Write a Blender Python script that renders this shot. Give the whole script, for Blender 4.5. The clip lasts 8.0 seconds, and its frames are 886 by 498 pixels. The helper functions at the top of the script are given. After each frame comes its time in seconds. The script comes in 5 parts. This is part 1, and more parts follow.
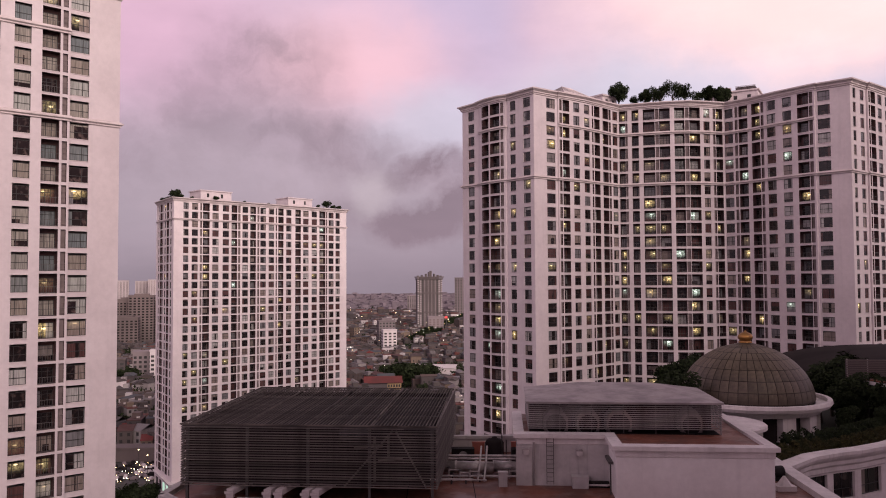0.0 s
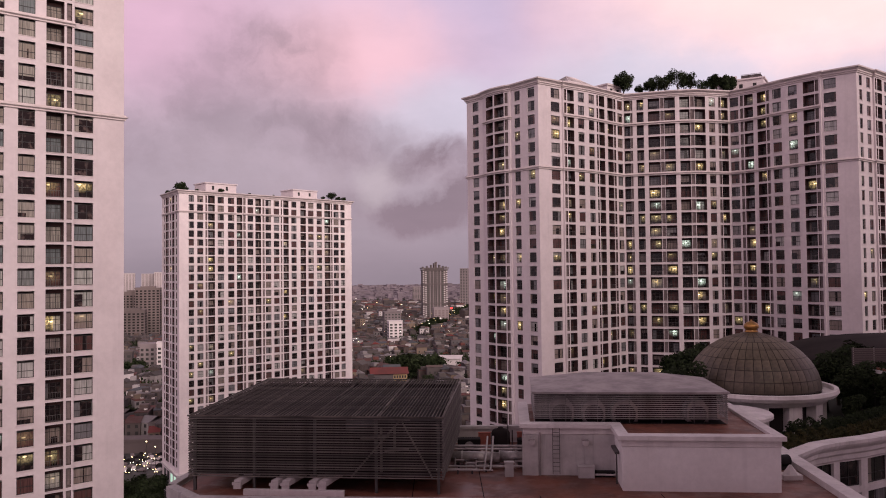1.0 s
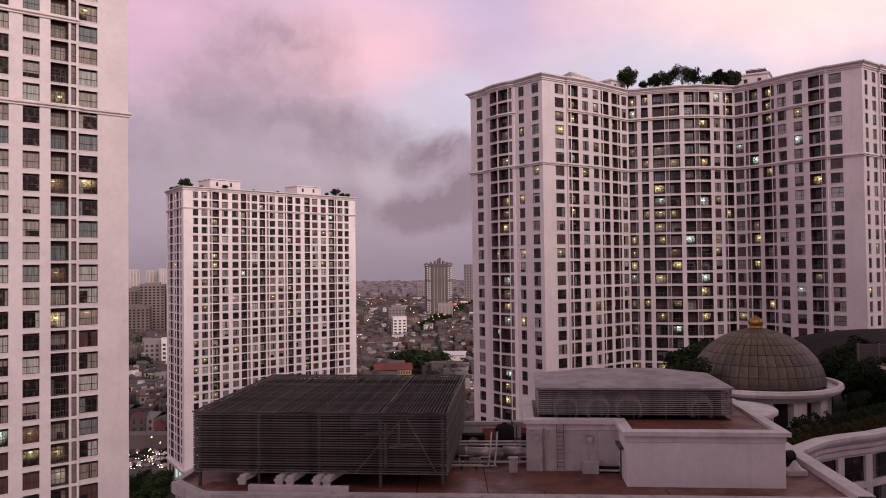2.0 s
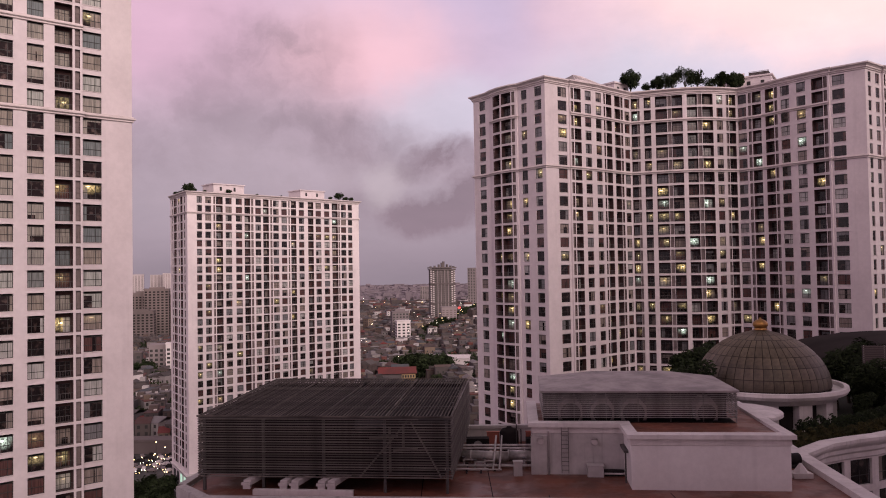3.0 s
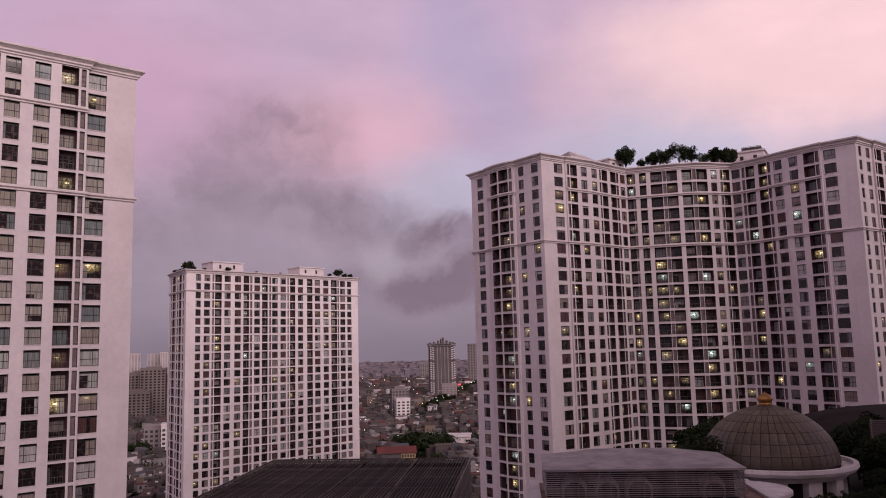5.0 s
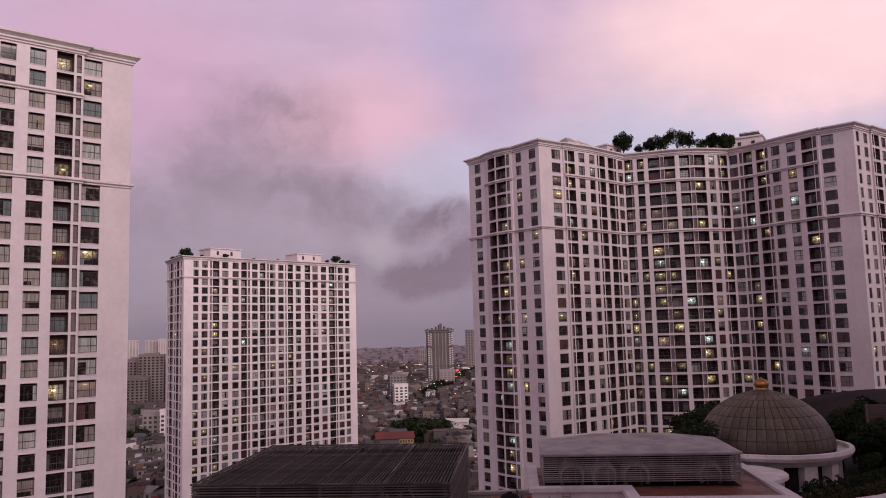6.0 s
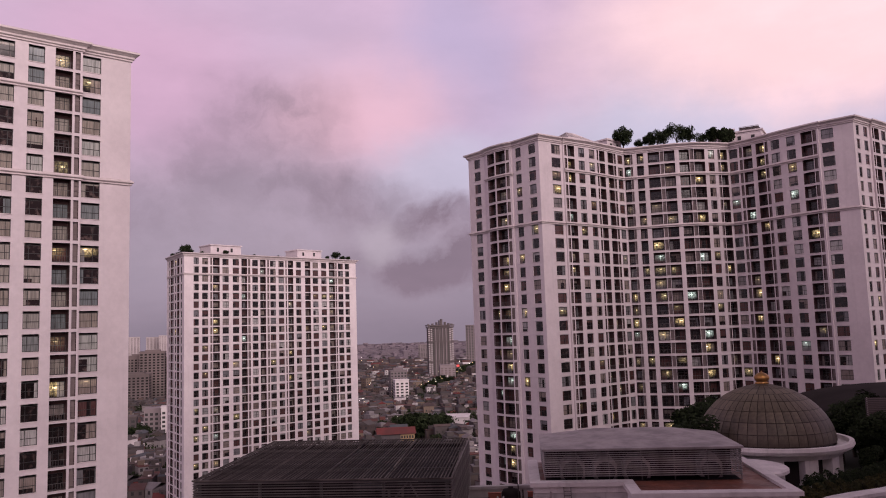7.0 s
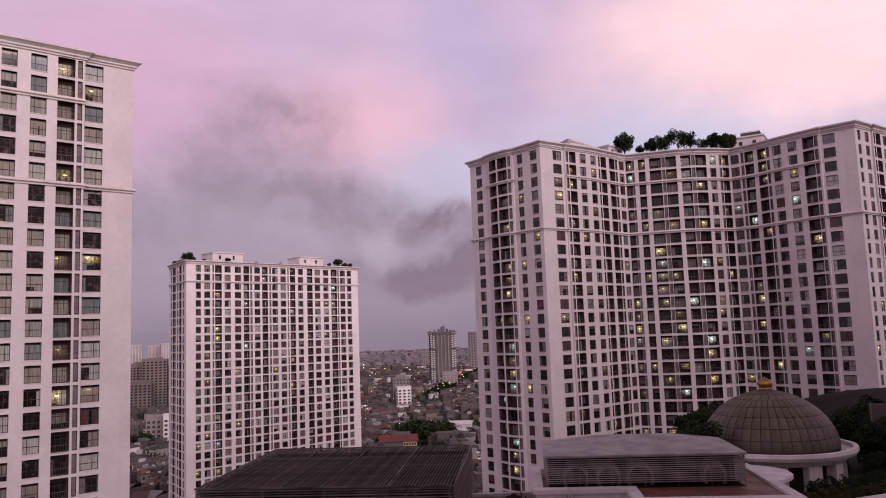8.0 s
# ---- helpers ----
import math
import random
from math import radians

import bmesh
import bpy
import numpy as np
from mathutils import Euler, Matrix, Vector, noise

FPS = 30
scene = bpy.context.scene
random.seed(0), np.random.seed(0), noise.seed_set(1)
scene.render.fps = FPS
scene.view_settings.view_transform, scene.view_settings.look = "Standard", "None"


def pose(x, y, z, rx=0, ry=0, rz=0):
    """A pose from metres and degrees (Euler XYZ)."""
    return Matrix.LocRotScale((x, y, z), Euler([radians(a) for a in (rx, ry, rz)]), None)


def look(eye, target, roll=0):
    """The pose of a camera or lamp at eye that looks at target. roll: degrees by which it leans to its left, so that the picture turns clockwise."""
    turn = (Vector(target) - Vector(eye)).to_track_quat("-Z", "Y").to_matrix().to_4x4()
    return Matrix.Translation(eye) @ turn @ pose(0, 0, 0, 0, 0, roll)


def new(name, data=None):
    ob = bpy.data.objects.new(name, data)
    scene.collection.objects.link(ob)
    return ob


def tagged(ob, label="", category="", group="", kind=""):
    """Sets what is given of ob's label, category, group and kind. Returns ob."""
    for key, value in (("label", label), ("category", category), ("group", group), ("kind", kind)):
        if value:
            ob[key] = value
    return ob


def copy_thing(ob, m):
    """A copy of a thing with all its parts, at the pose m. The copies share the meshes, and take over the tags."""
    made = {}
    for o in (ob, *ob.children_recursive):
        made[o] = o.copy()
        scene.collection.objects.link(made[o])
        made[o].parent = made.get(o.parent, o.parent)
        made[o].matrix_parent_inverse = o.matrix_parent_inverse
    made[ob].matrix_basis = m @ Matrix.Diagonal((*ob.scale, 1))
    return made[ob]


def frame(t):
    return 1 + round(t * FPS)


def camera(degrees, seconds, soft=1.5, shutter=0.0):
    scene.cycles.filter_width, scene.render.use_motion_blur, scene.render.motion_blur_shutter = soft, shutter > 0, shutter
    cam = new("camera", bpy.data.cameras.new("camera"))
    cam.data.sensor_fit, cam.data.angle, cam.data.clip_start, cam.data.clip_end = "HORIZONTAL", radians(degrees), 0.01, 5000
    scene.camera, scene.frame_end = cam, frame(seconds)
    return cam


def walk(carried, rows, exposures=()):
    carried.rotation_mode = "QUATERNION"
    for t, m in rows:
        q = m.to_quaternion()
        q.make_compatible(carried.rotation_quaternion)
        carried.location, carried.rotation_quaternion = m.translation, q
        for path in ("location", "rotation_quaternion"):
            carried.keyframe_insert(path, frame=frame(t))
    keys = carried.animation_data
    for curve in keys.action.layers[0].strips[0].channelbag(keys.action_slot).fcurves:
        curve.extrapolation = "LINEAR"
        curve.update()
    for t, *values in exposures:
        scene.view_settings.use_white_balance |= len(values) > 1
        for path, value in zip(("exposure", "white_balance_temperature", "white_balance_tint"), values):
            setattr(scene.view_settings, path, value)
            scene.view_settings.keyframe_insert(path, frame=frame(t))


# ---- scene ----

EYE = 84.0
cam = camera(59.4, 8.0, soft=1.0)
# seconds, rx, ry, rz: a hand-held camera turning at a high window
ROWS = [
    (0.0, 92.307, 0.298, -0.538), (0.5, 92.311, 0.540, 0.014), (1.0, 91.645, 0.628, -0.155),
    (1.5, 91.329, 0.583, 0.014), (3.0, 91.617, 0.943, 0.408), (3.5, 92.217, 1.113, 0.566),
    (4.0, 94.550, 1.376, 0.723), (4.5, 97.243, 1.445, 0.522), (6.0, 96.179, 1.572, 0.221),
    (6.5, 95.286, 1.814, 0.168), (7.0, 95.851, 1.835, 0.255), (7.5, 96.222, 2.005, 0.388),
    (8.0, 96.350, 2.034, 0.416),
]
walk(cam, [(t, pose(0, 0, EYE, rx, ry, rz)) for t, rx, ry, rz in ROWS],
     exposures=[(0.0, 0.24, 6800, 6), (3.5, 0.22, 6800, 6), (4.5, -0.19, 6500, 11), (6.0, -0.04, 6500, 10), (8.0, 0.06, 6400, 10)])


# ---- sky and light ----
def tree_of(nodes_owner):
    nodes_owner.use_nodes = True
    t = nodes_owner.node_tree
    t.nodes.clear()
    return t


class Net:
    """Short hand for node trees."""

    def __init__(self, tree):
        self.t = tree

    def node(self, kind, ins=(), **props):
        n = self.t.nodes.new(kind)
        for k, v in props.items():
            if k == "operation":
                n.operation = v
            elif k == "blend_type":
                n.blend_type = v
            elif k == "data_type":
                n.data_type = v
            elif k == "interpolation_type":
                n.interpolation_type = v
            elif k == "sky_type":
                n.sky_type = v
            elif k == "noise_dimensions":
                n.noise_dimensions = v
        for key, v in (ins.items() if isinstance(ins, dict) else enumerate(ins)):
            if v is None:
                continue
            if isinstance(v, bpy.types.NodeSocket):
                self.t.links.new(v, n.inputs[key])
            else:
                n.inputs[key].default_value = v
        return n

    def math(self, op, a, b=None, c=None):
        return self.node("ShaderNodeMath", [a, b, c], operation=op).outputs[0]

    def vmath(self, op, a, b=None):
        n = self.node("ShaderNodeVectorMath", [a, b], operation=op)
        return n.outputs["Value"] if op in ("DISTANCE", "LENGTH", "DOT_PRODUCT") else n.outputs[0]

    def noise(self, vec, scale, detail=4.0, rough=0.55):
        return self.node("ShaderNodeTexNoise", {"Vector": vec, "Scale": scale, "Detail": detail, "Roughness": rough})

    def ramp(self, v, lo, hi, a=0.0, b=1.0):
        return self.node("ShaderNodeMapRange", [v, lo, hi, a, b], interpolation_type="SMOOTHSTEP").outputs[0]

    def mix(self, f, a, b, blend="MIX"):
        n = self.t.nodes.new("ShaderNodeMix")
        n.data_type, n.blend_type = "RGBA", blend
        for key, v in ((0, f), (6, a), (7, b)):
            if isinstance(v, bpy.types.NodeSocket):
                self.t.links.new(v, n.inputs[key])
            else:
                n.inputs[key].default_value = v if key == 0 else (*v[:3], 1.0)
        return n.outputs[2]


def make_sky():
    world = bpy.data.worlds.new("dusk_sky")
    scene.world = world
    net = Net(tree_of(world))
    d = net.node("ShaderNodeTexCoord").outputs["Generated"]
    sep = net.node("ShaderNodeSeparateXYZ", [d])
    x, y, z = sep.outputs
    warp = net.noise(d, 5.0, 7.0, 0.62).outputs["Color"]
    warp = net.vmath("SUBTRACT", warp, (0.5, 0.5, 0.5))
    warped = net.vmath("ADD", d, net.vmath("MULTIPLY", warp, (0.13, 0.0, 0.11)))
    flat = net.vmath("MULTIPLY", warped, (1.0, 0.0, 1.0))
    wsep = net.node("ShaderNodeSeparateXYZ", [flat])
    wx, wz = wsep.outputs[0], wsep.outputs[2]
    # dusk gradient from the hazy horizon to the lilac upper sky
    col = net.mix(net.ramp(z, -0.02, 0.14), SKY_HORIZON, SKY_LOW)
    col = net.mix(net.ramp(z, 0.08, 0.30), col, SKY_MID)
    col = net.mix(net.ramp(z, 0.26, 0.45), col, SKY_HIGH)
    col = net.mix(net.ramp(z, 0.5, 0.85), col, SKY_ZENITH)

    def blob(cx, cz, sx, sz, inner=0.2):
        q = net.vmath("MULTIPLY", net.vmath("SUBTRACT", flat, (cx, 0.0, cz)), (1 / sx, 0.0, 1 / sz))
        return net.ramp(net.vmath("LENGTH", q), 1.0, inner)

    front = net.ramp(y, 0.05, 0.3)
    # pale blue opening and glowing rose cloud banks
    col = net.mix(net.math("MULTIPLY", front, blob(0.30, 0.20, 0.42, 0.13)), col, SKY_BLUE)
    col = net.mix(net.math("MULTIPLY", net.math("MULTIPLY", front, 0.75), blob(0.03, 0.33, 0.11, 0.22)), col, SKY_BLUE2)
    col = net.mix(net.math("MULTIPLY", front, net.math("MULTIPLY", blob(-0.11, 0.27, 0.22, 0.11, 0.0), 0.85)), col, SKY_ROSE)
    col = net.mix(net.math("MULTIPLY", front, blob(-0.36, 0.30, 0.22, 0.14)), col, SKY_ROSE2)
    col = net.mix(net.math("MULTIPLY", front, blob(0.43, 0.335, 0.34, 0.135, 0.35)), col, SKY_PEACH)
    col = net.mix(net.math("MULTIPLY", front, net.math("MULTIPLY", blob(0.0, 0.195, 0.15, 0.075), 0.8)), col, SKY_BLUE)
    # smoke drifting up and to the west
    grain = net.noise(flat, 13.0, 9.0, 0.62).outputs["Fac"]
    grain = net.ramp(grain, 0.36, 0.63)
    wide = net.math("MULTIPLY", blob(-0.22, 0.11, 0.36, 0.16, 0.1), 0.85)
    dark = None
    for cx, cz, sx, sz, k in SMOKE:
        b = net.math("MULTIPLY", blob(cx, cz, sx, sz), k)
        dark = b if dark is None else net.math("MAXIMUM", dark, b)
    dark = net.math("MULTIPLY", dark, net.math("ADD", net.math("MULTIPLY", grain, 0.5), 0.5))
    soft = net.math("MULTIPLY", wide, net.math("ADD", net.math("MULTIPLY", grain, 0.5), 0.5))
    col = net.mix(net.math("MULTIPLY", front, soft), col, SMOKE_PALE)
    col = net.mix(net.math("MINIMUM", net.math("MULTIPLY", front, dark), 0.92), col, SMOKE_DARK)
    col = net.mix(net.math("MULTIPLY", front, net.math("MULTIPLY", blob(-0.075, 0.115, 0.05, 0.045), 0.55)), col, SMOKE_LIGHT)
    col = net.mix(net.math("MULTIPLY", net.ramp(z, 0.05, -0.03), 0.7), col, SKY_HORIZON)
    # the unseen sky behind the viewpoint is raised to fill the facades
    col = net.mix(net.ramp(y, 0.1, -0.5), col, net.mix(1.0, col, (1.15, 1.12, 1.10), "MULTIPLY"))
    # fine cloud texture
    streak = net.noise(net.vmath("MULTIPLY", d, (1.0, 1.0, 2.6)), 5.0, 6.0, 0.6).outputs["Fac"]
    col = net.mix(0.35, col, net.mix(net.ramp(streak, 0.3, 0.7), (0.82, 0.82, 0.84), (1.14, 1.1, 1.12)), "MULTIPLY")
    bg = net.node("ShaderNodeBackground", {"Color": col, "Strength": SKY_STRENGTH})
    # clear-sky light from above the clouds
    nishita = net.node("ShaderNodeTexSky", sky_type="NISHITA")
    nishita.sun_disc, nishita.sun_elevation, nishita.sun_rotation = False, radians(4), radians(SUN_TURN)
    bg2 = net.node("ShaderNodeBackground", {"Color": nishita.outputs[0], "Strength": 0.03})
    up = net.ramp(z, 0.45, 0.75)
    both = net.node("ShaderNodeMixShader", [up, bg.outputs[0], net.node("ShaderNodeAddShader", [bg.outputs[0], bg2.outputs[0]]).outputs[0]])
    out = net.node("ShaderNodeOutputWorld")
    net.t.links.new(both.outputs[0], out.inputs[0])


SKY_STRENGTH, SUN_TURN = 1.0, 152.0
SKY_HORIZON, SKY_LOW = (0.27, 0.215, 0.275), (0.43, 0.35, 0.44)
SKY_MID, SKY_HIGH = (0.62, 0.45, 0.60), (0.66, 0.47, 0.64)
SKY_BLUE, SKY_BLUE2, SKY_ROSE, SKY_ROSE2 = (0.60, 0.55, 0.70), (0.50, 0.42, 0.62), (0.82, 0.50, 0.60), (0.66, 0.42, 0.58)
SKY_PEACH, SKY_ZENITH = (1.07, 0.735, 0.765), (0.22, 0.175, 0.20)
SMOKE_PALE, SMOKE_DARK, SMOKE_LIGHT = (0.38, 0.30, 0.37), (0.25, 0.184, 0.238), (0.50, 0.42, 0.49)
# centre and half size in the sky, and density
SMOKE = [
    (-0.20, 0.262, 0.13, 0.09, 0.66), (-0.28, 0.215, 0.12, 0.07, 0.48), (-0.12, 0.17, 0.125, 0.055, 0.62),
    (-0.19, 0.19, 0.09, 0.05, 0.5), (-0.012, 0.068, 0.105, 0.04, 1.65), (0.045, 0.095, 0.06, 0.06, 1.3),
    (0.0, 0.14, 0.08, 0.042, 1.15), (-0.38, 0.16, 0.12, 0.07, 0.4), (-0.10, 0.08, 0.10, 0.04, 0.45),
]
make_sky()
sun = new("sun", bpy.data.lights.new("sun", "SUN"))
sun.data.energy, sun.data.angle, sun.data.color = 2.9, radians(52), (1.0, 0.82, 0.79)
sun.matrix_world = look((50, -94, 38 + EYE), (0, 0, EYE))


# ---- materials ----
def mat(name, base, second=None, scale=1.0, rough=0.8, metal=0.0, bump=0.0, streaks=0.0, rnd=0.0, island=0.0, spec=None, grain=25.0):
    """Two-scale surface: broad stains between base and second, fine grain, and run-off streaks; rnd or island varies pieces."""
    m = bpy.data.materials.new(name)
    net = Net(tree_of(m))
    second = second or tuple(c * 0.8 for c in base)
    pos = net.node("ShaderNodeTexCoord").outputs["Object"]
    broad = net.noise(pos, 0.35 * scale, 5.0, 0.6).outputs["Fac"]
    col = net.mix(net.ramp(broad, 0.35, 0.7), base, second)
    fine = net.noise(pos, grain * 0.1 * scale, 6.0, 0.65).outputs["Fac"]
    col = net.mix(0.5, col, net.mix(fine, (0.72, 0.72, 0.72), (1.22, 1.22, 1.22)), "MULTIPLY")
    if streaks:
        s = net.noise(net.vmath("MULTIPLY", pos, (1.3 * scale, 1.3 * scale, 0.06 * scale)), 1.0, 5.0, 0.6).outputs["Fac"]
        col = net.mix(net.math("MULTIPLY", net.ramp(s, 0.52, 0.72), streaks), col, tuple(c * 0.45 for c in base))
    if rnd:
        r = net.node("ShaderNodeObjectInfo").outputs["Random"]
        col = net.mix(rnd, col, net.mix(r, (0.45, 0.45, 0.45), (1.5, 1.5, 1.5)), "MULTIPLY")
    if island:
        r = net.node("ShaderNodeNewGeometry").outputs["Random Per Island"]
        col = net.mix(island, col, net.mix(r, (0.4, 0.4, 0.4), (1.6, 1.6, 1.6)), "MULTIPLY")
    b = net.node("ShaderNodeBsdfPrincipled", {"Base Color": col, "Roughness": rough, "Metallic": metal})
    if spec is not None:
        b.inputs["Specular IOR Level"].default_value = spec
    if bump:
        h = net.node("ShaderNodeBump", {"Strength": bump, "Distance": 0.03, "Height": fine})
        net.t.links.new(h.outputs[0], b.inputs["Normal"])
    out = net.node("ShaderNodeOutputMaterial")
    net.t.links.new(b.outputs[0], out.inputs[0])
    return m


def pane_mat(name, lit=None, power=0.0, drapes=0.25, cloths=((0.10, 0.050, 0.046), (0.26, 0.215, 0.19), (0.19, 0.185, 0.19), (0.42, 0.41, 0.39)), depth=1.0):
    """Opaque glass painted with a dark room, curtains and blinds; lit ones glow with a painted lamp and walls.
    drapes: the share of windows that are wholly curtained; depth: how pale the rooms are."""
    m = bpy.data.materials.new(name)
    net = Net(tree_of(m))
    r = net.math("FRACT", net.math("ADD", net.node("ShaderNodeNewGeometry").outputs["Random Per Island"], net.node("ShaderNodeObjectInfo").outputs["Random"]))
    draw = lambda k: net.math("FRACT", net.math("MULTIPLY", r, k))
    uv = net.node("ShaderNodeTexCoord").outputs["UV"]
    sep = net.node("ShaderNodeSeparateXYZ", [uv])
    u, v = sep.outputs[0], sep.outputs[1]
    shift = net.node("ShaderNodeCombineXYZ", [net.math("MULTIPLY", r, 37.0), net.math("MULTIPLY", r, 53.0), 0.0]).outputs[0]
    # furniture and walls painted on the pane, with the room's dimness in the colour
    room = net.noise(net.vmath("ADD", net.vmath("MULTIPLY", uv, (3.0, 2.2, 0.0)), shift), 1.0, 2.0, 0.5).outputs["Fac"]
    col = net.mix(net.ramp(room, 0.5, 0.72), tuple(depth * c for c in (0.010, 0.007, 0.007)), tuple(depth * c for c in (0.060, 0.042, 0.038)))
    # curtains drawn from either side, blinds let down from the top
    edge_l = net.math("MULTIPLY", net.ramp(draw(11.7), 0.35, 1.0), 0.55)
    edge_r = net.math("MULTIPLY", net.ramp(draw(23.3), 0.35, 1.0), 0.55)
    left = net.math("LESS_THAN", u, edge_l)
    right = net.math("GREATER_THAN", u, net.math("SUBTRACT", 1.0, edge_r))
    blind = net.math("GREATER_THAN", v, net.math("SUBTRACT", 1.02, net.math("MULTIPLY", net.ramp(draw(31.9), 0.6, 1.0), 0.8)))
    full = net.math("LESS_THAN", draw(47.1), drapes)
    cover = net.math("MAXIMUM", net.math("MAXIMUM", left, right), net.math("MAXIMUM", blind, full))
    folds = net.noise(net.vmath("ADD", net.vmath("MULTIPLY", uv, (16.0, 0.7, 0.0)), shift), 1.0, 2.0, 0.5).outputs["Fac"]
    tint = draw(61.3)
    cloth = net.mix(net.ramp(tint, 0.30, 0.36), cloths[0], cloths[1])
    cloth = net.mix(net.ramp(tint, 0.58, 0.64), cloth, cloths[2])
    cloth = net.mix(net.ramp(tint, 0.86, 0.90), cloth, cloths[3])
    cloth = net.mix(1.0, cloth, net.mix(net.ramp(folds, 0.3, 0.7), (0.62, 0.62, 0.62), (1.1, 1.1, 1.1)), "MULTIPLY")
    col = net.mix(cover, col, cloth)
    b = net.node("ShaderNodeBsdfPrincipled", {"Base Color": col, "Roughness": 0.08})
    if lit:
        # lamp and its light on the walls, painted as emission on the pane
        lamp = net.node("ShaderNodeCombineXYZ", [net.math("ADD", 0.2, net.math("MULTIPLY", draw(7.9), 0.6)), net.math("ADD", 0.6, net.math("MULTIPLY", draw(13.7), 0.28)), 0.0]).outputs[0]
        off = net.vmath("SUBTRACT", uv, lamp)
        broken = net.math("ADD", net.math("MULTIPLY", room, 0.5), 0.75)
        near = net.math("MULTIPLY", net.vmath("LENGTH", net.vmath("MULTIPLY", off, (0.75, 2.0, 0.0))), broken)
        far = net.math("MULTIPLY", net.vmath("LENGTH", net.vmath("MULTIPLY", off, (0.8, 1.1, 0.0))), broken)
        bulb = net.math("MULTIPLY", net.ramp(near, 0.13, 0.05), 2.6)
        things_in = net.noise(net.vmath("ADD", net.vmath("MULTIPLY", uv, (7.0, 5.0, 0.0)), shift), 1.0, 2.0, 0.5).outputs["Fac"]
        walls = net.math("MULTIPLY", net.ramp(far, 0.7, 0.05), net.math("ADD", 0.08, net.math("MULTIPLY", net.ramp(things_in, 0.3, 0.7), 0.6)))
        inside = net.math("MULTIPLY", net.math("ADD", bulb, walls), net.math("SUBTRACT", 1.0, net.math("MULTIPLY", cover, 0.68)))
        b.inputs["Emission Color"].default_value = (*lit, 1)
        net.t.links.new(net.math("MULTIPLY", inside, power), b.inputs["Emission Strength"])
    out = net.node("ShaderNodeOutputMaterial")
    net.t.links.new(b.outputs[0], out.inputs[0])
    return m


def mixed_mat(name, tones, rough=0.9, grime=0.5):
    """Paint or sheet whose pieces each take one of several tones, with grime at two scales."""
    m = bpy.data.materials.new(name)
    net = Net(tree_of(m))
    r = net.math("FRACT", net.math("ADD", net.node("ShaderNodeNewGeometry").outputs["Random Per Island"], net.node("ShaderNodeObjectInfo").outputs["Random"]))
    col = tones[0]
    for i, tone in enumerate(tones[1:]):
        cut = (i + 1) / len(tones)
        col = net.mix(net.ramp(r, cut - 0.01, cut + 0.01), col, tone)
    pos = net.node("ShaderNodeTexCoord").outputs["Object"]
    broad = net.noise(pos, 0.22, 5.0, 0.65).outputs["Fac"]
    run = net.noise(net.vmath("MULTIPLY", pos, (1.1, 1.1, 0.1)), 1.0, 4.0, 0.6).outputs["Fac"]
    col = net.mix(net.math("MULTIPLY", net.ramp(broad, 0.4, 0.75), grime), col, (0.10, 0.085, 0.08))
    col = net.mix(net.math("MULTIPLY", net.ramp(run, 0.5, 0.75), grime * 0.7), col, (0.07, 0.06, 0.058))
    b = net.node("ShaderNodeBsdfPrincipled", {"Base Color": col, "Roughness": rough})
    out = net.node("ShaderNodeOutputMaterial")
    net.t.links.new(b.outputs[0], out.inputs[0])
    return m


def glow_mat(name, colour, power):
    m = bpy.data.materials.new(name)
    net = Net(tree_of(m))
    e = net.node("ShaderNodeEmission", {"Color": (*colour, 1), "Strength": power})
    out = net.node("ShaderNodeOutputMaterial")
    net.t.links.new(e.outputs[0], out.inputs[0])
    return m


M_WALL = mat("tower_paint", (0.67, 0.598, 0.605), (0.605, 0.537, 0.545), 0.5, 0.85, streaks=0.12, bump=0.05)
# tower paint lightened, with the slab tower's distance haze in the colour
M_WALL_HAZED = mat("tower_paint_hazed", (0.78, 0.705, 0.70), (0.71, 0.635, 0.635), 0.4, 0.85, streaks=0.12, bump=0.05)
M_TRIM = mat("moulding_paint", (0.66, 0.585, 0.575), (0.57, 0.50, 0.49), 0.8, 0.85, streaks=0.2)
M_FRAME = mat("dark_frame", (0.022, 0.02, 0.02), None, 1.0, 0.5)
M_RAIL = mat("rail_metal", (0.10, 0.09, 0.09), None, 1.0, 0.5)
# reddish-brown loggia walls, darkened for the shade in the recess
M_LOGGIA_SHADE = mat("loggia_wall_shaded", (0.078, 0.037, 0.036), (0.05, 0.026, 0.026), 0.6, 0.9)
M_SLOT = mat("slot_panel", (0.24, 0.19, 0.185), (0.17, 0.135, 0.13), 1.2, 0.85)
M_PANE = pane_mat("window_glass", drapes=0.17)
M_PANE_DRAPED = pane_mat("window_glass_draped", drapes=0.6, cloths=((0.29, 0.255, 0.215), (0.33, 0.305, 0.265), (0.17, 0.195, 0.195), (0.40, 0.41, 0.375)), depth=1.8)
M_LITS = [pane_mat("lit_warm", (1.0, 0.70, 0.34), 1.5, 0.1), pane_mat("lit_white", (0.86, 1.0, 0.90), 1.6, 0.1),
          pane_mat("lit_dim", (1.0, 0.74, 0.40), 0.6, 0.15)]
M_ROOFTOP = mat("roof_screed", (0.33, 0.30, 0.29), (0.24, 0.21, 0.21), 1.0, 0.9, bump=0.2)
M_DECK = mat("red_deck", (0.22, 0.085, 0.056), (0.12, 0.058, 0.044), 1.1, 0.45, spec=0.3, bump=0.2, grain=40)
wet = Net(M_DECK.node_tree)
puddle = wet.noise(wet.node("ShaderNodeTexCoord").outputs["Object"], 0.45, 4.0, 0.6).outputs["Fac"]
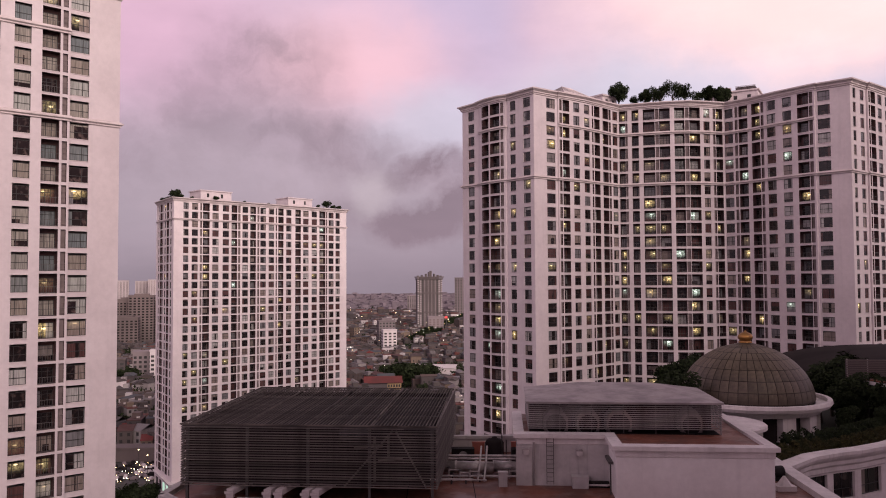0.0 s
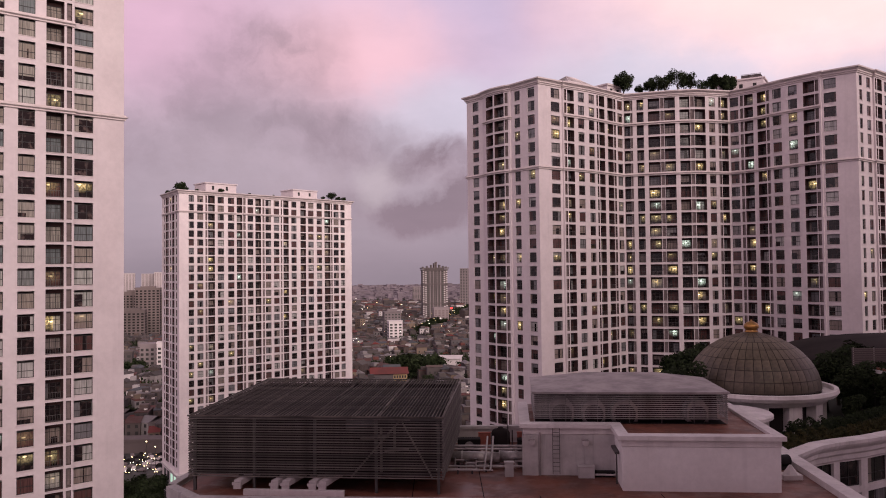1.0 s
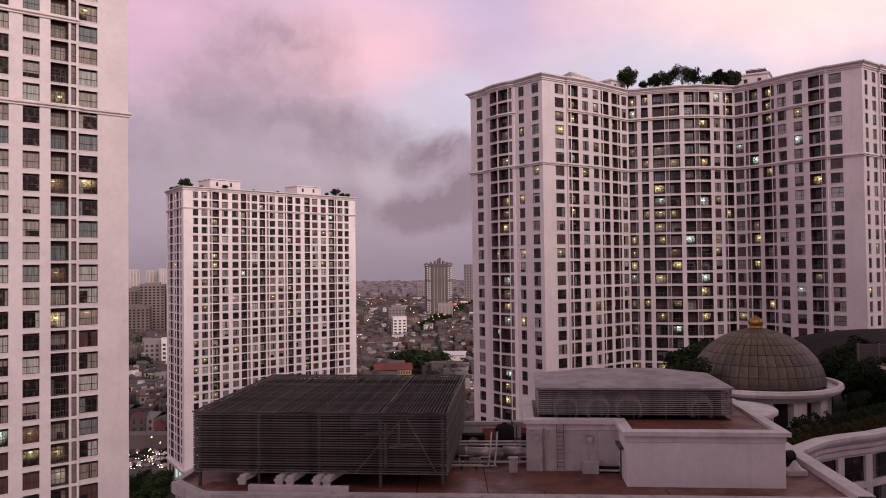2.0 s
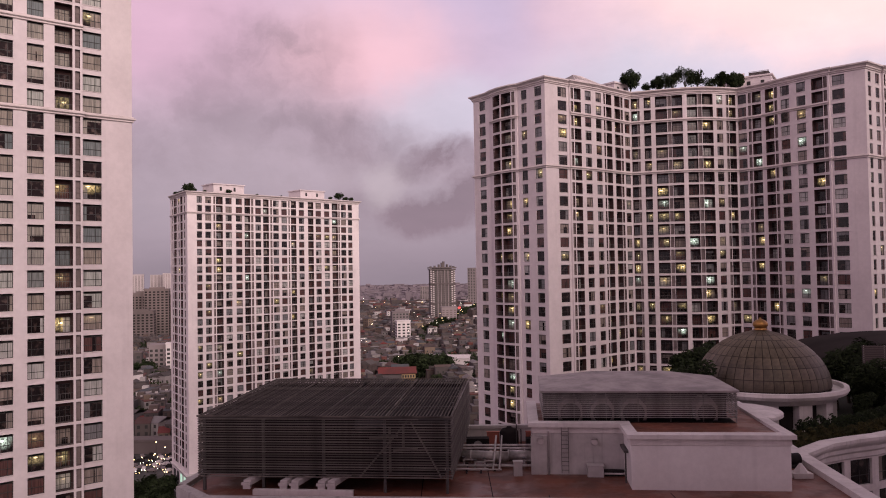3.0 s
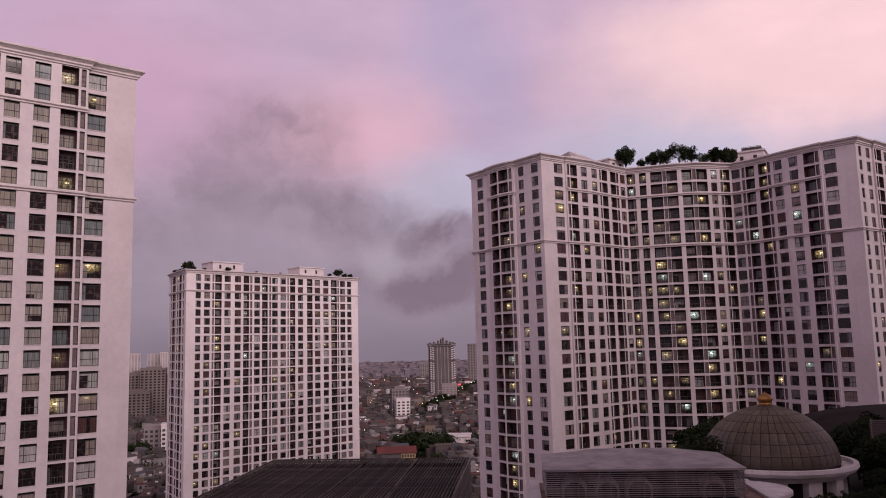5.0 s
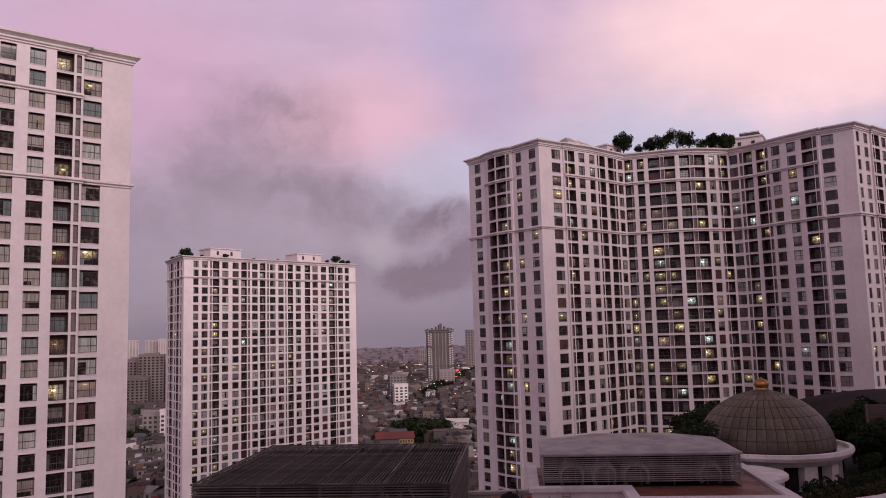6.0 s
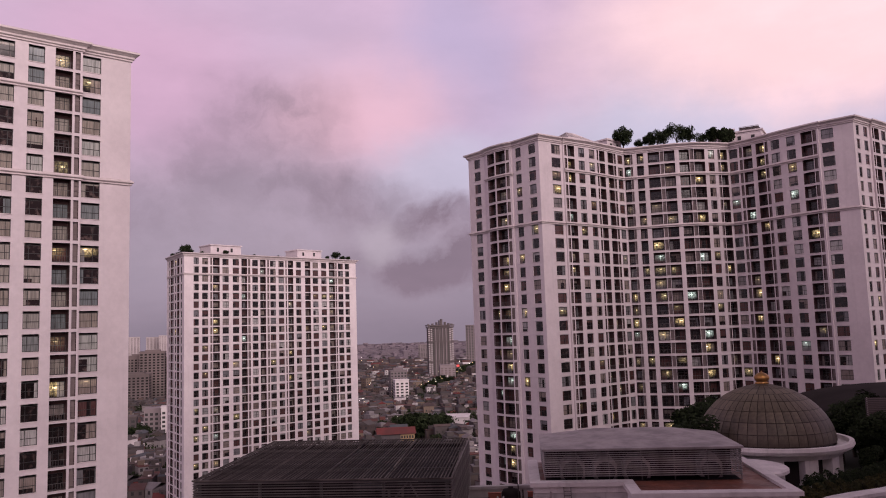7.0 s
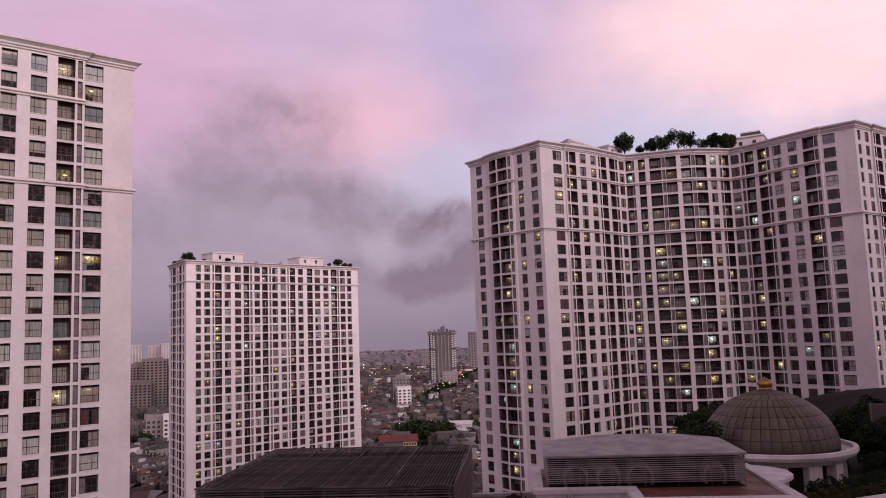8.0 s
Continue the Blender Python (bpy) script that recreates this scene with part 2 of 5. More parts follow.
wet.t.links.new(wet.ramp(puddle, 0.42, 0.6, 0.6, 0.3), [n for n in wet.t.nodes if n.type == "BSDF_PRINCIPLED"][0].inputs["Roughness"])
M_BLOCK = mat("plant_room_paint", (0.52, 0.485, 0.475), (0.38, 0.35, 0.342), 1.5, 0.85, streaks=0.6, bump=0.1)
# paler copy for the front wall, with its brighter light in the colour
M_BLOCK_LIT = mat("plant_room_paint_lit", (0.80, 0.765, 0.75), (0.73, 0.69, 0.675), 1.0, 0.8, streaks=0.12, bump=0.06)
M_SLAT = mat("dark_slat", (0.15, 0.128, 0.115), (0.075, 0.064, 0.058), 2.0, 0.7, rnd=0.7)
M_ROOFSLAT = mat("dark_roof_slat", (0.13, 0.11, 0.097), (0.035, 0.03, 0.027), 1.0, 0.8, rnd=0.8, spec=0.2)
M_SLAT_PALE = mat("grey_slat", (0.36, 0.33, 0.32), (0.21, 0.19, 0.185), 2.0, 0.75, rnd=0.5)
M_STEEL = mat("painted_steel", (0.07, 0.063, 0.06), None, 1.0, 0.6)
M_SHEET = mat("weathered_sheet", (0.36, 0.32, 0.315), (0.20, 0.178, 0.178), 1.4, 0.65, bump=0.1, streaks=0.3)
M_DUCT = mat("duct_foil", (0.60, 0.55, 0.53), (0.26, 0.23, 0.22), 3.0, 0.4, metal=0.5, bump=0.3)
M_PIPE = mat("white_pipe", (0.55, 0.50, 0.49), (0.40, 0.36, 0.35), 3.0, 0.6)
# near-black; also colours the shade sheets behind the louvres
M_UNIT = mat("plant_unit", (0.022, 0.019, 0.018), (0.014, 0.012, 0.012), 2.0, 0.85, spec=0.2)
M_ORANGE = mat("orange_sheet", (0.42, 0.13, 0.09), (0.33, 0.11, 0.08), 2.0, 0.8)
M_DOME = mat("bronze_panel", (0.135, 0.105, 0.070), (0.062, 0.049, 0.037), 0.9, 0.5, metal=0.25, rnd=0.32, streaks=0.6)
M_SEAM = mat("dome_seam", (0.052, 0.042, 0.032), None, 1.0, 0.6, metal=0.3)
M_GOLD = mat("gold_finial", (0.42, 0.22, 0.07), (0.24, 0.13, 0.05), 3.0, 0.4, metal=0.8)
M_STONE = mat("pale_stone", (0.71, 0.66, 0.645), (0.58, 0.535, 0.52), 1.2, 0.85, streaks=0.3)
M_LEAF = mat("leaves", (0.024, 0.034, 0.014), (0.013, 0.020, 0.009), 3.0, 0.8, island=0.7, spec=0.12)
M_LEAF2 = mat("dry_leaves", (0.05, 0.044, 0.016), (0.03, 0.034, 0.014), 3.0, 0.8, island=0.7, spec=0.12)
M_BARK = mat("bark", (0.07, 0.052, 0.04), None, 3.0, 0.9, bump=0.4)
M_GROUND = mat("town_ground", (0.06, 0.054, 0.052), (0.03, 0.036, 0.024), 0.03, 0.9)
M_ROAD = mat("asphalt", (0.07, 0.065, 0.068), (0.055, 0.05, 0.052), 0.2, 0.85)
M_HWALL = mixed_mat("town_render", [(0.10, 0.08, 0.075), (0.055, 0.043, 0.042), (0.26, 0.235, 0.23), (0.075, 0.062, 0.062), (0.17, 0.125, 0.092), (0.07, 0.05, 0.046), (0.48, 0.45, 0.445), (0.09, 0.08, 0.085), (0.12, 0.085, 0.078), (0.06, 0.05, 0.05)], grime=0.45)
M_HROOF = mixed_mat("town_roof", [(0.055, 0.043, 0.041), (0.115, 0.036, 0.029), (0.04, 0.033, 0.033), (0.19, 0.172, 0.175), (0.075, 0.03, 0.026), (0.065, 0.055, 0.053), (0.055, 0.062, 0.072), (0.085, 0.055, 0.048), (0.035, 0.03, 0.03)], 0.85, 0.45)
M_HRED = mat("red_roof", (0.15, 0.028, 0.025), (0.09, 0.025, 0.022), 0.2, 0.85)
M_FARWALL = mat("far_render", (0.24, 0.20, 0.205), (0.16, 0.135, 0.14), 0.02, 0.95)
# lilac tone for far blocks, with the distance haze in the colour
M_TOWN_HAZE = mat("town_haze_tone", (0.19, 0.155, 0.178), (0.13, 0.108, 0.122), 0.004, 0.95, island=0.35)
M_PALE = mat("pale_concrete", (0.42, 0.37, 0.37), (0.34, 0.30, 0.30), 0.05, 0.9)
M_FARWALL2 = mat("far_dark_render", (0.12, 0.10, 0.10), (0.085, 0.07, 0.07), 0.02, 0.95)
M_FARWALL3 = mat("far_brown_render", (0.165, 0.13, 0.127), (0.11, 0.088, 0.086), 0.05, 0.95)
M_WHITE = mat("white_render", (0.62, 0.57, 0.57), (0.54, 0.49, 0.49), 0.1, 0.9)
M_CREAM = mat("cream_render", (0.42, 0.30, 0.16), (0.34, 0.24, 0.13), 0.2, 0.9)
# near-black; also colours shaded walls behind openings and under roofs
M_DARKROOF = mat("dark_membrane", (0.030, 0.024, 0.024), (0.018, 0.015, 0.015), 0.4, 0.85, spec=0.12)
M_LAMP = glow_mat("street_lamp_glow", (1.0, 0.72, 0.38), 9.0)
M_SHOP = glow_mat("lit_shop_glow", (0.72, 1.0, 0.86), 0.6)
M_LAMP_W = glow_mat("white_lamp_glow", (1.0, 0.95, 0.85), 7.0)
M_SIGN = glow_mat("red_sign_glow", (1.0, 0.08, 0.08), 1.6)


# ---- mesh helpers ----
class MB:
    """Gathers vertices and faces of one mesh."""

    def __init__(self, uv=False):
        self.v, self.f, self.m, self.uv = [], [], [], uv

    def quad(self, a, b, c, d, mi=0):
        n = len(self.v)
        self.v += [tuple(a), tuple(b), tuple(c), tuple(d)]
        self.f.append((n, n + 1, n + 2, n + 3))
        self.m.append(mi)

    def box(self, x0, y0, z0, x1, y1, z1, F=None, mi=0):
        n = len(self.v)
        c = [(x0, y0, z0), (x1, y0, z0), (x1, y1, z0), (x0, y1, z0), (x0, y0, z1), (x1, y0, z1), (x1, y1, z1), (x0, y1, z1)]
        self.v += [tuple(F @ Vector(p)) for p in c] if F else c
        for q in ((0, 3, 2, 1), (4, 5, 6, 7), (0, 1, 5, 4), (1, 2, 6, 5), (2, 3, 7, 6), (3, 0, 4, 7)):
            self.f.append(tuple(n + i for i in q))
            self.m.append(mi)

    def tube(self, p0, p1, r0, r1=None, sides=8, mi=0):
        p0, p1 = Vector(p0), Vector(p1)
        r1 = r0 if r1 is None else r1
        q = (p1 - p0).to_track_quat("Z", "Y")
        n = len(self.v)
        for p, r in ((p0, r0), (p1, r1)):
            for i in range(sides):
                a = 2 * math.pi * i / sides
                self.v.append(tuple(p + q @ Vector((r * math.cos(a), r * math.sin(a), 0))))
        for i in range(sides):
            j = (i + 1) % sides
            self.f.append((n + i, n + j, n + sides + j, n + sides + i))
            self.m.append(mi)
        self.f += [tuple(n + i for i in reversed(range(sides))), tuple(n + sides + i for i in range(sides))]
        self.m += [mi, mi]

    def lathe(self, profile, sides=48, mi=0, a0=0.0, a1=2 * math.pi, cx=0.0, cy=0.0):
        n = len(self.v)
        closed = abs(a1 - a0 - 2 * math.pi) < 1e-6
        k = sides if closed else sides + 1
        for r, z in profile:
            for i in range(k):
                a = a0 + (a1 - a0) * i / sides
                self.v.append((cx + r * math.cos(a), cy + r * math.sin(a), z))
        for j in range(len(profile) - 1):
            for i in range(sides):
                i2 = (i + 1) % k
                self.f.append((n + j * k + i, n + j * k + i2, n + (j + 1) * k + i2, n + (j + 1) * k + i))
                self.m.append(mi)

    def prism(self, poly, z0, z1, mi=0):
        """A solid over a counter-clockwise polygon."""
        n, k = len(self.v), len(poly)
        self.v += [(x, y, z0) for x, y in poly] + [(x, y, z1) for x, y in poly]
        self.f += [tuple(n + i for i in reversed(range(k))), tuple(n + k + i for i in range(k))]
        self.f += [(n + i, n + (i + 1) % k, n + k + (i + 1) % k, n + k + i) for i in range(k)]
        self.m += [mi] * (k + 2)

    def mesh(self, name, mats, smooth=False):
        me = bpy.data.meshes.new(name)
        me.from_pydata(self.v, [], self.f)
        for m in (mats if isinstance(mats, (list, tuple)) else [mats]):
            me.materials.append(m)
        me.polygons.foreach_set("material_index", self.m)
        me.polygons.foreach_set("use_smooth", [smooth] * len(self.f))
        if self.uv:
            # every face a quad from its lower left corner
            me.uv_layers.new(name="UVMap").data.foreach_set("uv", [0, 0, 1, 0, 1, 1, 0, 1] * len(self.f))
        me.update()
        return me


def part(name, mb, mats, parent=None, label="", smooth=False, at=None):
    """Links a gathered mesh (or a ready one) as one object under a thing or a part."""
    me = mb if isinstance(mb, bpy.types.Mesh) else mb.mesh(name, mats, smooth)
    ob = new(name, me)
    if at is not None:
        ob.matrix_basis = at
    if parent is not None:
        ob.parent = parent
    return tagged(ob, label)


def thing(name, label, category, group="", kind="", at=None):
    ob = new(name)
    ob.empty_display_size = 0.5
    if at is not None:
        ob.matrix_basis = at
    return tagged(ob, label, category, group, kind)


def seg_frame(p, q):
    """Frame of a wall: x along it, y inward, z up."""
    u = (Vector(q) - Vector(p)).normalized()
    return Matrix(((u.x, -u.y, 0, p[0]), (u.y, u.x, 0, p[1]), (0, 0, 1, 0), (0, 0, 0, 1)))


def offset_path(path, d):
    """The path moved outward (to the right of its course) by d with mitred corners."""
    pts, out = [Vector(p) for p in path], []
    for i, p in enumerate(pts):
        ns = []
        for a, b in ((i - 1, i), (i, i + 1)):
            if a >= 0 and b < len(pts):
                u = (pts[b] - pts[a]).normalized()
                ns.append(Vector((u.y, -u.x)))
        n = sum(ns, Vector((0, 0))).normalized()
        k = max(0.35, n.dot(ns[0]))
        out.append(p + n * (d / k))
    return out


def sweep(mb, path, profile, mi=0):
    """Runs a moulding profile of (outward, height) points along a path."""
    lines = [[(p.x, p.y, z) for p in offset_path(path, o)] for o, z in profile]
    for a, b in zip(lines[:-1], lines[1:]):
        for i in range(len(path) - 1):
            mb.quad(a[i], a[i + 1], b[i + 1], b[i], mi)


CORNICE = [(0.0, -1.45), (0.22, -1.35), (0.22, -1.15), (0.45, -1.0), (0.45, -0.72), (0.8, -0.45), (1.05, -0.30), (1.05, 0.0), (-0.6, 0.0)]
BAND = [(0.0, -0.42), (0.22, -0.36), (0.22, -0.16), (0.48, 0.0), (0.48, 0.18), (0.25, 0.28), (0.25, 0.42), (0.0, 0.46)]


def columns_of(text):
    t = text.split()
    return [(t[i], float(t[i + 1]), float(t[i + 2])) for i in range(0, len(t), 3)]


# opening heights above the sill line, and depth of the recess, by kind
KINDS = {"w": (0.0, 2.22, 0.28), "b": (-0.2, 2.42, 1.25), "n": (-0.15, 2.38, 0.4)}


def lattice(mb, xs, zs, holes, y0, y1, mi=0):
    """A flat grid of bars with open cells, one connected solid."""
    nx, nz, n = len(xs), len(zs), len(mb.v)
    for y in (y0, y1):
        mb.v += [(x, y, z) for z in zs for x in xs]
    V = lambda i, j, k: n + k * nx * nz + j * nx + i
    solid = lambda i, j: 0 <= i < nx - 1 and 0 <= j < nz - 1 and (i, j) not in holes
    for i in range(nx - 1):
        for j in range(nz - 1):
            if not solid(i, j):
                continue
            fs = [(V(i, j, 0), V(i + 1, j, 0), V(i + 1, j + 1, 0), V(i, j + 1, 0)), (V(i, j + 1, 1), V(i + 1, j + 1, 1), V(i + 1, j, 1), V(i, j, 1))]
            for di, dj, a, b in ((-1, 0, (i, j + 1), (i, j)), (1, 0, (i + 1, j), (i + 1, j + 1)), (0, -1, (i, j), (i + 1, j)), (0, 1, (i + 1, j + 1), (i, j + 1))):
                if not solid(i + di, j + dj):
                    fs.append((V(*b, 0), V(*a, 0), V(*a, 1), V(*b, 1)))
            mb.f += fs
            mb.m += [mi] * len(fs)


def window_frame_mesh(kind, w, seed):
    """Frame of a casement window or of a balcony's sliding door; origin at the opening's lower left."""
    mb = MB()
    lo, hi, dep = KINDS[kind]
    h, f = hi - lo, 0.08
    if kind == "w":
        mul, t = w * (0.27 if seed % 2 else 0.68), h * 0.42
        lattice(mb, [0, f, mul - f / 2, mul + f / 2, w - f, w], [0, f, t, t + 0.09, h - f, h], {(1, 1), (3, 1), (1, 3), (3, 3)}, 0.16, 0.24)
    else:
        y, g = dep - 0.12, h - 0.33
        xs = [0.12, 0.2, w * 0.34, w * 0.34 + 0.07, w * 0.66, w * 0.66 + 0.07, w - 0.2, w - 0.12]
        lattice(mb, xs, [0, f, g - 0.6, g - 0.53, g - f, g], {(i, j) for i in (1, 3, 5) for j in (1, 3)}, y, y + 0.06)
    return mb


def railing_mesh(w):
    mb = MB()
    k = max(4, int(w / 0.32))
    xs = sorted([w * i / k + o for i in range(1, k) for o in (-0.014, 0.014)] + [0.0, 0.03, w - 0.03, w])
    lattice(mb, xs, [0.08, 0.14, 0.95, 1.01], {(i, 1) for i in range(1, len(xs) - 1, 2)}, 0.08, 0.12)
    return mb


def pane_mesh(kind, w):
    mb = MB(uv=True)
    lo, hi, dep = KINDS[kind]
    h = hi - lo
    if kind == "w":
        mb.quad((0.03, 0.21, 0.03), (w - 0.03, 0.21, 0.03), (w - 0.03, 0.21, h - 0.03), (0.03, 0.21, h - 0.03))
    else:
        y = dep - 0.06
        mb.quad((0.14, y, 0.03), (w - 0.14, y, 0.03), (w - 0.14, y, h - 0.33), (0.14, y, h - 0.33))
    return mb


def facade(tower, segs, end, top, floors, base_z, rise, near_rows, rng, lit=0.05, tall=0.0, wide=0.0, glass=None, paint=None):
    """Walls with real recessed openings along a path, floor by floor.
    segs: (start point, columns text) one after another; near_rows: the floors whose windows are parts of their own."""
    pts = [s[0] for s in segs] + [end]
    rest_f, rest_p, slots = MB(), MB(uv=True), MB()
    for i, (p, text) in enumerate(segs):
        q = pts[i + 1]
        F, length = seg_frame(p, q), (Vector(q) - Vector(p)).length
        cols = columns_of(text)
        wall = MB()

        def quad(x0, z0, x1, z1, y=0.0):
            wall.quad(F @ Vector((x0, y, z0)), F @ Vector((x1, y, z0)), F @ Vector((x1, y, z1)), F @ Vector((x0, y, z1)))

        edge = 0.0
        for ci, (kind, a, b) in enumerate(cols):
            lo, hi, dep = KINDS[kind]
            lo, hi, a, b = lo - tall * 0.4, hi + tall * 0.6, max(0.04, a - wide), min(length - 0.04, b + wide)
            quad(edge, base_z, a, top)
            edge = b
            prev = base_z
            meshes = {}
            for r in reversed(range(floors)):
                sill = top - 4.1 - rise * r
                z0, z1 = sill + lo, sill + hi
                if z0 < base_z + 1:
                    continue
                quad(a, prev, b, z0)
                prev = z1
                P = lambda x, y, z: F @ Vector((x, y, z))
                # deep recesses take the shade-darkened loggia colour
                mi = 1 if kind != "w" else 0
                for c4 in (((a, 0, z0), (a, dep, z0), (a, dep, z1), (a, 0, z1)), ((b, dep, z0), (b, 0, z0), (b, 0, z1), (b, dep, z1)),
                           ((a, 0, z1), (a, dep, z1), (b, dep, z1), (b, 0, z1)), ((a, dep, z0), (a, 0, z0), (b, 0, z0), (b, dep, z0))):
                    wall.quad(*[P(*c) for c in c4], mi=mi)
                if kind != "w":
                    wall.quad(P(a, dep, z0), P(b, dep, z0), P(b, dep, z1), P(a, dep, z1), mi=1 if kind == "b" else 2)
                if kind == "n":
                    for k in range(3):
                        zz = z0 + 0.3 + k * 0.75
                        slots.box(a, 0.1, zz, b, 0.16, zz + 0.09, F)
                    continue
                wall.box(a - 0.06, -0.08, z0 - 0.11, b + 0.06, -0.003, z0 - 0.005, F, mi=3)
                glow = 0
                if rng.random() < lit * (1.8 if kind == "b" else 0.6):
                    glow = rng.choice((1, 1, 2, 3, 3, 3))
                at = F @ Matrix.Translation((a, 0, z0))
                if r in near_rows:
                    key = (glow, r < 15)
                    if "frame" not in meshes:
                        meshes["frame"] = window_frame_mesh(kind, b - a, ci).mesh("window_frame", [M_FRAME])
                        meshes["rail"] = railing_mesh(b - a).mesh("railing", [M_RAIL])
                    if key not in meshes:
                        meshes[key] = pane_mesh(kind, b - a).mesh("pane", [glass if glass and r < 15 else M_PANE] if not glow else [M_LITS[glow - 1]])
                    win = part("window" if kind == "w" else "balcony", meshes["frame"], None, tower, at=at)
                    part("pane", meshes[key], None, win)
                    if kind == "b":
                        part("railing", meshes["rail"], None, win)
                else:
                    pairs = [(window_frame_mesh(kind, b - a, ci), rest_f), (pane_mesh(kind, b - a), rest_p)]
                    if kind == "b":
                        pairs.append((railing_mesh(b - a), rest_f))
                    for src, dst in pairs:
                        n = len(dst.v)
                        dst.v += [tuple(at @ Vector(v)) for v in src.v]
                        dst.f += [tuple(n + k for k in f) for f in src.f]
                        dst.m += src.m if dst is rest_f else [glow] * len(src.f)
            quad(a, prev, b, top)
        quad(edge, base_z, length, top)
        part("facade_wall", wall, [paint or M_WALL, M_LOGGIA_SHADE, M_SLOT, M_TRIM], tower)
    if rest_f.v:
        tagged(part("window_framing", rest_f, [M_FRAME], tower), kind="stuff")
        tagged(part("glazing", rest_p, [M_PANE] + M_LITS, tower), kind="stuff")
    if slots.v:
        tagged(part("slot_grille", slots, M_SLOT, tower), kind="stuff")
    return pts


def mouldings(tower, pts, top, rise, bands, lead=None, tail=None):
    """Cornice and bands along the front; lead and tail: points round the corners, to which they return."""
    run = lambda i0, i1: ([lead] if lead and i0 == 0 else []) + pts[i0:i1] + ([tail] if tail and i1 >= len(pts) else [])
    mb = MB()
    sweep(mb, run(0, len(pts)), [(o, top + z) for o, z in CORNICE])
    part("cornice", mb, M_TRIM, tower)
    for floor, i0, i1 in bands:
        z = top - 4.1 - rise * (floor - 1) - 0.55
        mb = MB()
        sweep(mb, run(i0, i1), [(o, z + h) for o, h in BAND])
        part("band", mb, M_TRIM, tower)


def body_behind(tower, poly, top, label=""):
    """Plain far walls and roof that close a tower."""
    mb = MB()
    for a, b in zip(poly[:-1], poly[1:]):
        mb.quad((*a, 0), (*b, 0), (*b, top), (*a, top))
    part("rear_wall", mb, M_WALL, tower)


def roof_of(tower, poly, z):
    mb = MB()
    mb.prism(poly, z - 1.3, z - 0.5)
    part("roof", mb, M_ROOFTOP, tower)


def penthouse(tower, x, y, z, w, d, h, turn):
    mb = MB()
    F = pose(x, y, z, 0, 0, turn)
    mb.box(-w / 2, -d / 2, -0.5, w / 2, d / 2, h, F)
    mb.box(-w / 2 - 0.35, -d / 2 - 0.35, h, w / 2 + 0.35, d / 2 + 0.35, h + 0.4, F)
    for k in (-0.3, 0.15):
        mb.box(w * k, -d / 2 - 0.02, h * 0.3, w * k + 0.9, -d / 2 + 0.1, h * 0.75, F, mi=1)
    part("penthouse", mb, [M_WALL, M_FRAME], tower)


# ---- ground and roads ----
mb = MB()
mb.lathe([(0.01, 0.0), (400, 0), (1500, 0), (4900, 0)], 96)
tagged(part("ground", mb, M_GROUND), "dim built-up city ground spreading to a hazy horizon", "ground", kind="structure")

rng = random.Random(7)
RISE, TOP = 3.262, 45.2 + EYE

# ---- the camera's own tower and a taller block, unseen, added for their shade ----
mb = MB()
mb.prism([(-8.0, -40.0), (88.0, -40.0), (88.0, -1.2), (6.0, -1.2), (2.0, -10.0), (-8.0, -10.0)], 0.0, TOP)
# taller block, added to shade the curved tower's lower floors
mb.prism([(88.0, -40.0), (300.0, -40.0), (300.0, -3.0), (88.0, -3.0)], 0.0, TOP + 60)
tagged(part("wall_behind", mb, M_WALL), "plain pale unseen walls added behind the viewpoint to cast shade", "wall", kind="structure")

# ---- tall apartment tower beside the camera ----
tower = thing("apartment_tower", "tall pale pink apartment tower with balconies and moulded bands", "building")
LEFT_SEGS = [
    ((-74.89, 97.0), "w 3.0 5.2 b 7.0 9.4 n 9.8 10.5"),
    ((-66.71, 104.05), "b 0.9 3.4 n 3.8 4.5 w 5.21 7.28 w 9.06 11.26 b 12.71 15.15 n 15.51 16.21"),
    ((-54.17, 114.87), ""),
    ((-54.46, 115.21), "w 0.08 2.80"),
]
pts = facade(tower, LEFT_SEGS, (-48.91, 120.0), TOP, 39, 0.0, RISE, range(39), rng, 0.21, tall=0.26, glass=M_PANE_DRAPED)
mouldings(tower, pts, TOP, RISE, [(2, 0, 3), (6, 0, 5)], tail=(-66.0, 139.0))
body_behind(tower, [(-48.91, 120.0), (-66.0, 139.0), (-93.0, 116.0), (-74.89, 97.0)], TOP)
roof_of(tower, [(-74.89, 97.0), (-48.91, 120.0), (-66.0, 139.0), (-93.0, 116.0)], TOP)

# ---- curved tower ----
tower = thing("apartment_tower", "tall pale apartment tower with wavy concave front and rooftop garden", "building")
RIGHT_A = [
    ((7.2, 201.76), "w 2.38 4.61"), ((11.43, 196.3), ""), ((11.22, 196.01), ""), ((11.77, 194.64), "n 0.1 0.42 b 0.6 2.95"),
    ((13.4, 191.89), "b 0.45 3.45"), ((16.03, 189.07), "n 0.12 0.75"), ((17.2, 188.38), ""), ((17.5, 188.48), "w 1.28 3.06 w 5.84 8.03"),
    ((23.22, 181.12), "w 4.21 6.9"), ((29.43, 185.61), ""), ((29.72, 185.38), "n 0.4 1.05 b 1.52 3.58 w 5.1 7.02"),
    ((36.55, 190.1), "w 0.54 2.57 n 3.67 4.13 b 4.64 6.73 b 8.15 10.29 n 10.63 11.4 w 12.37 14.33"),
]
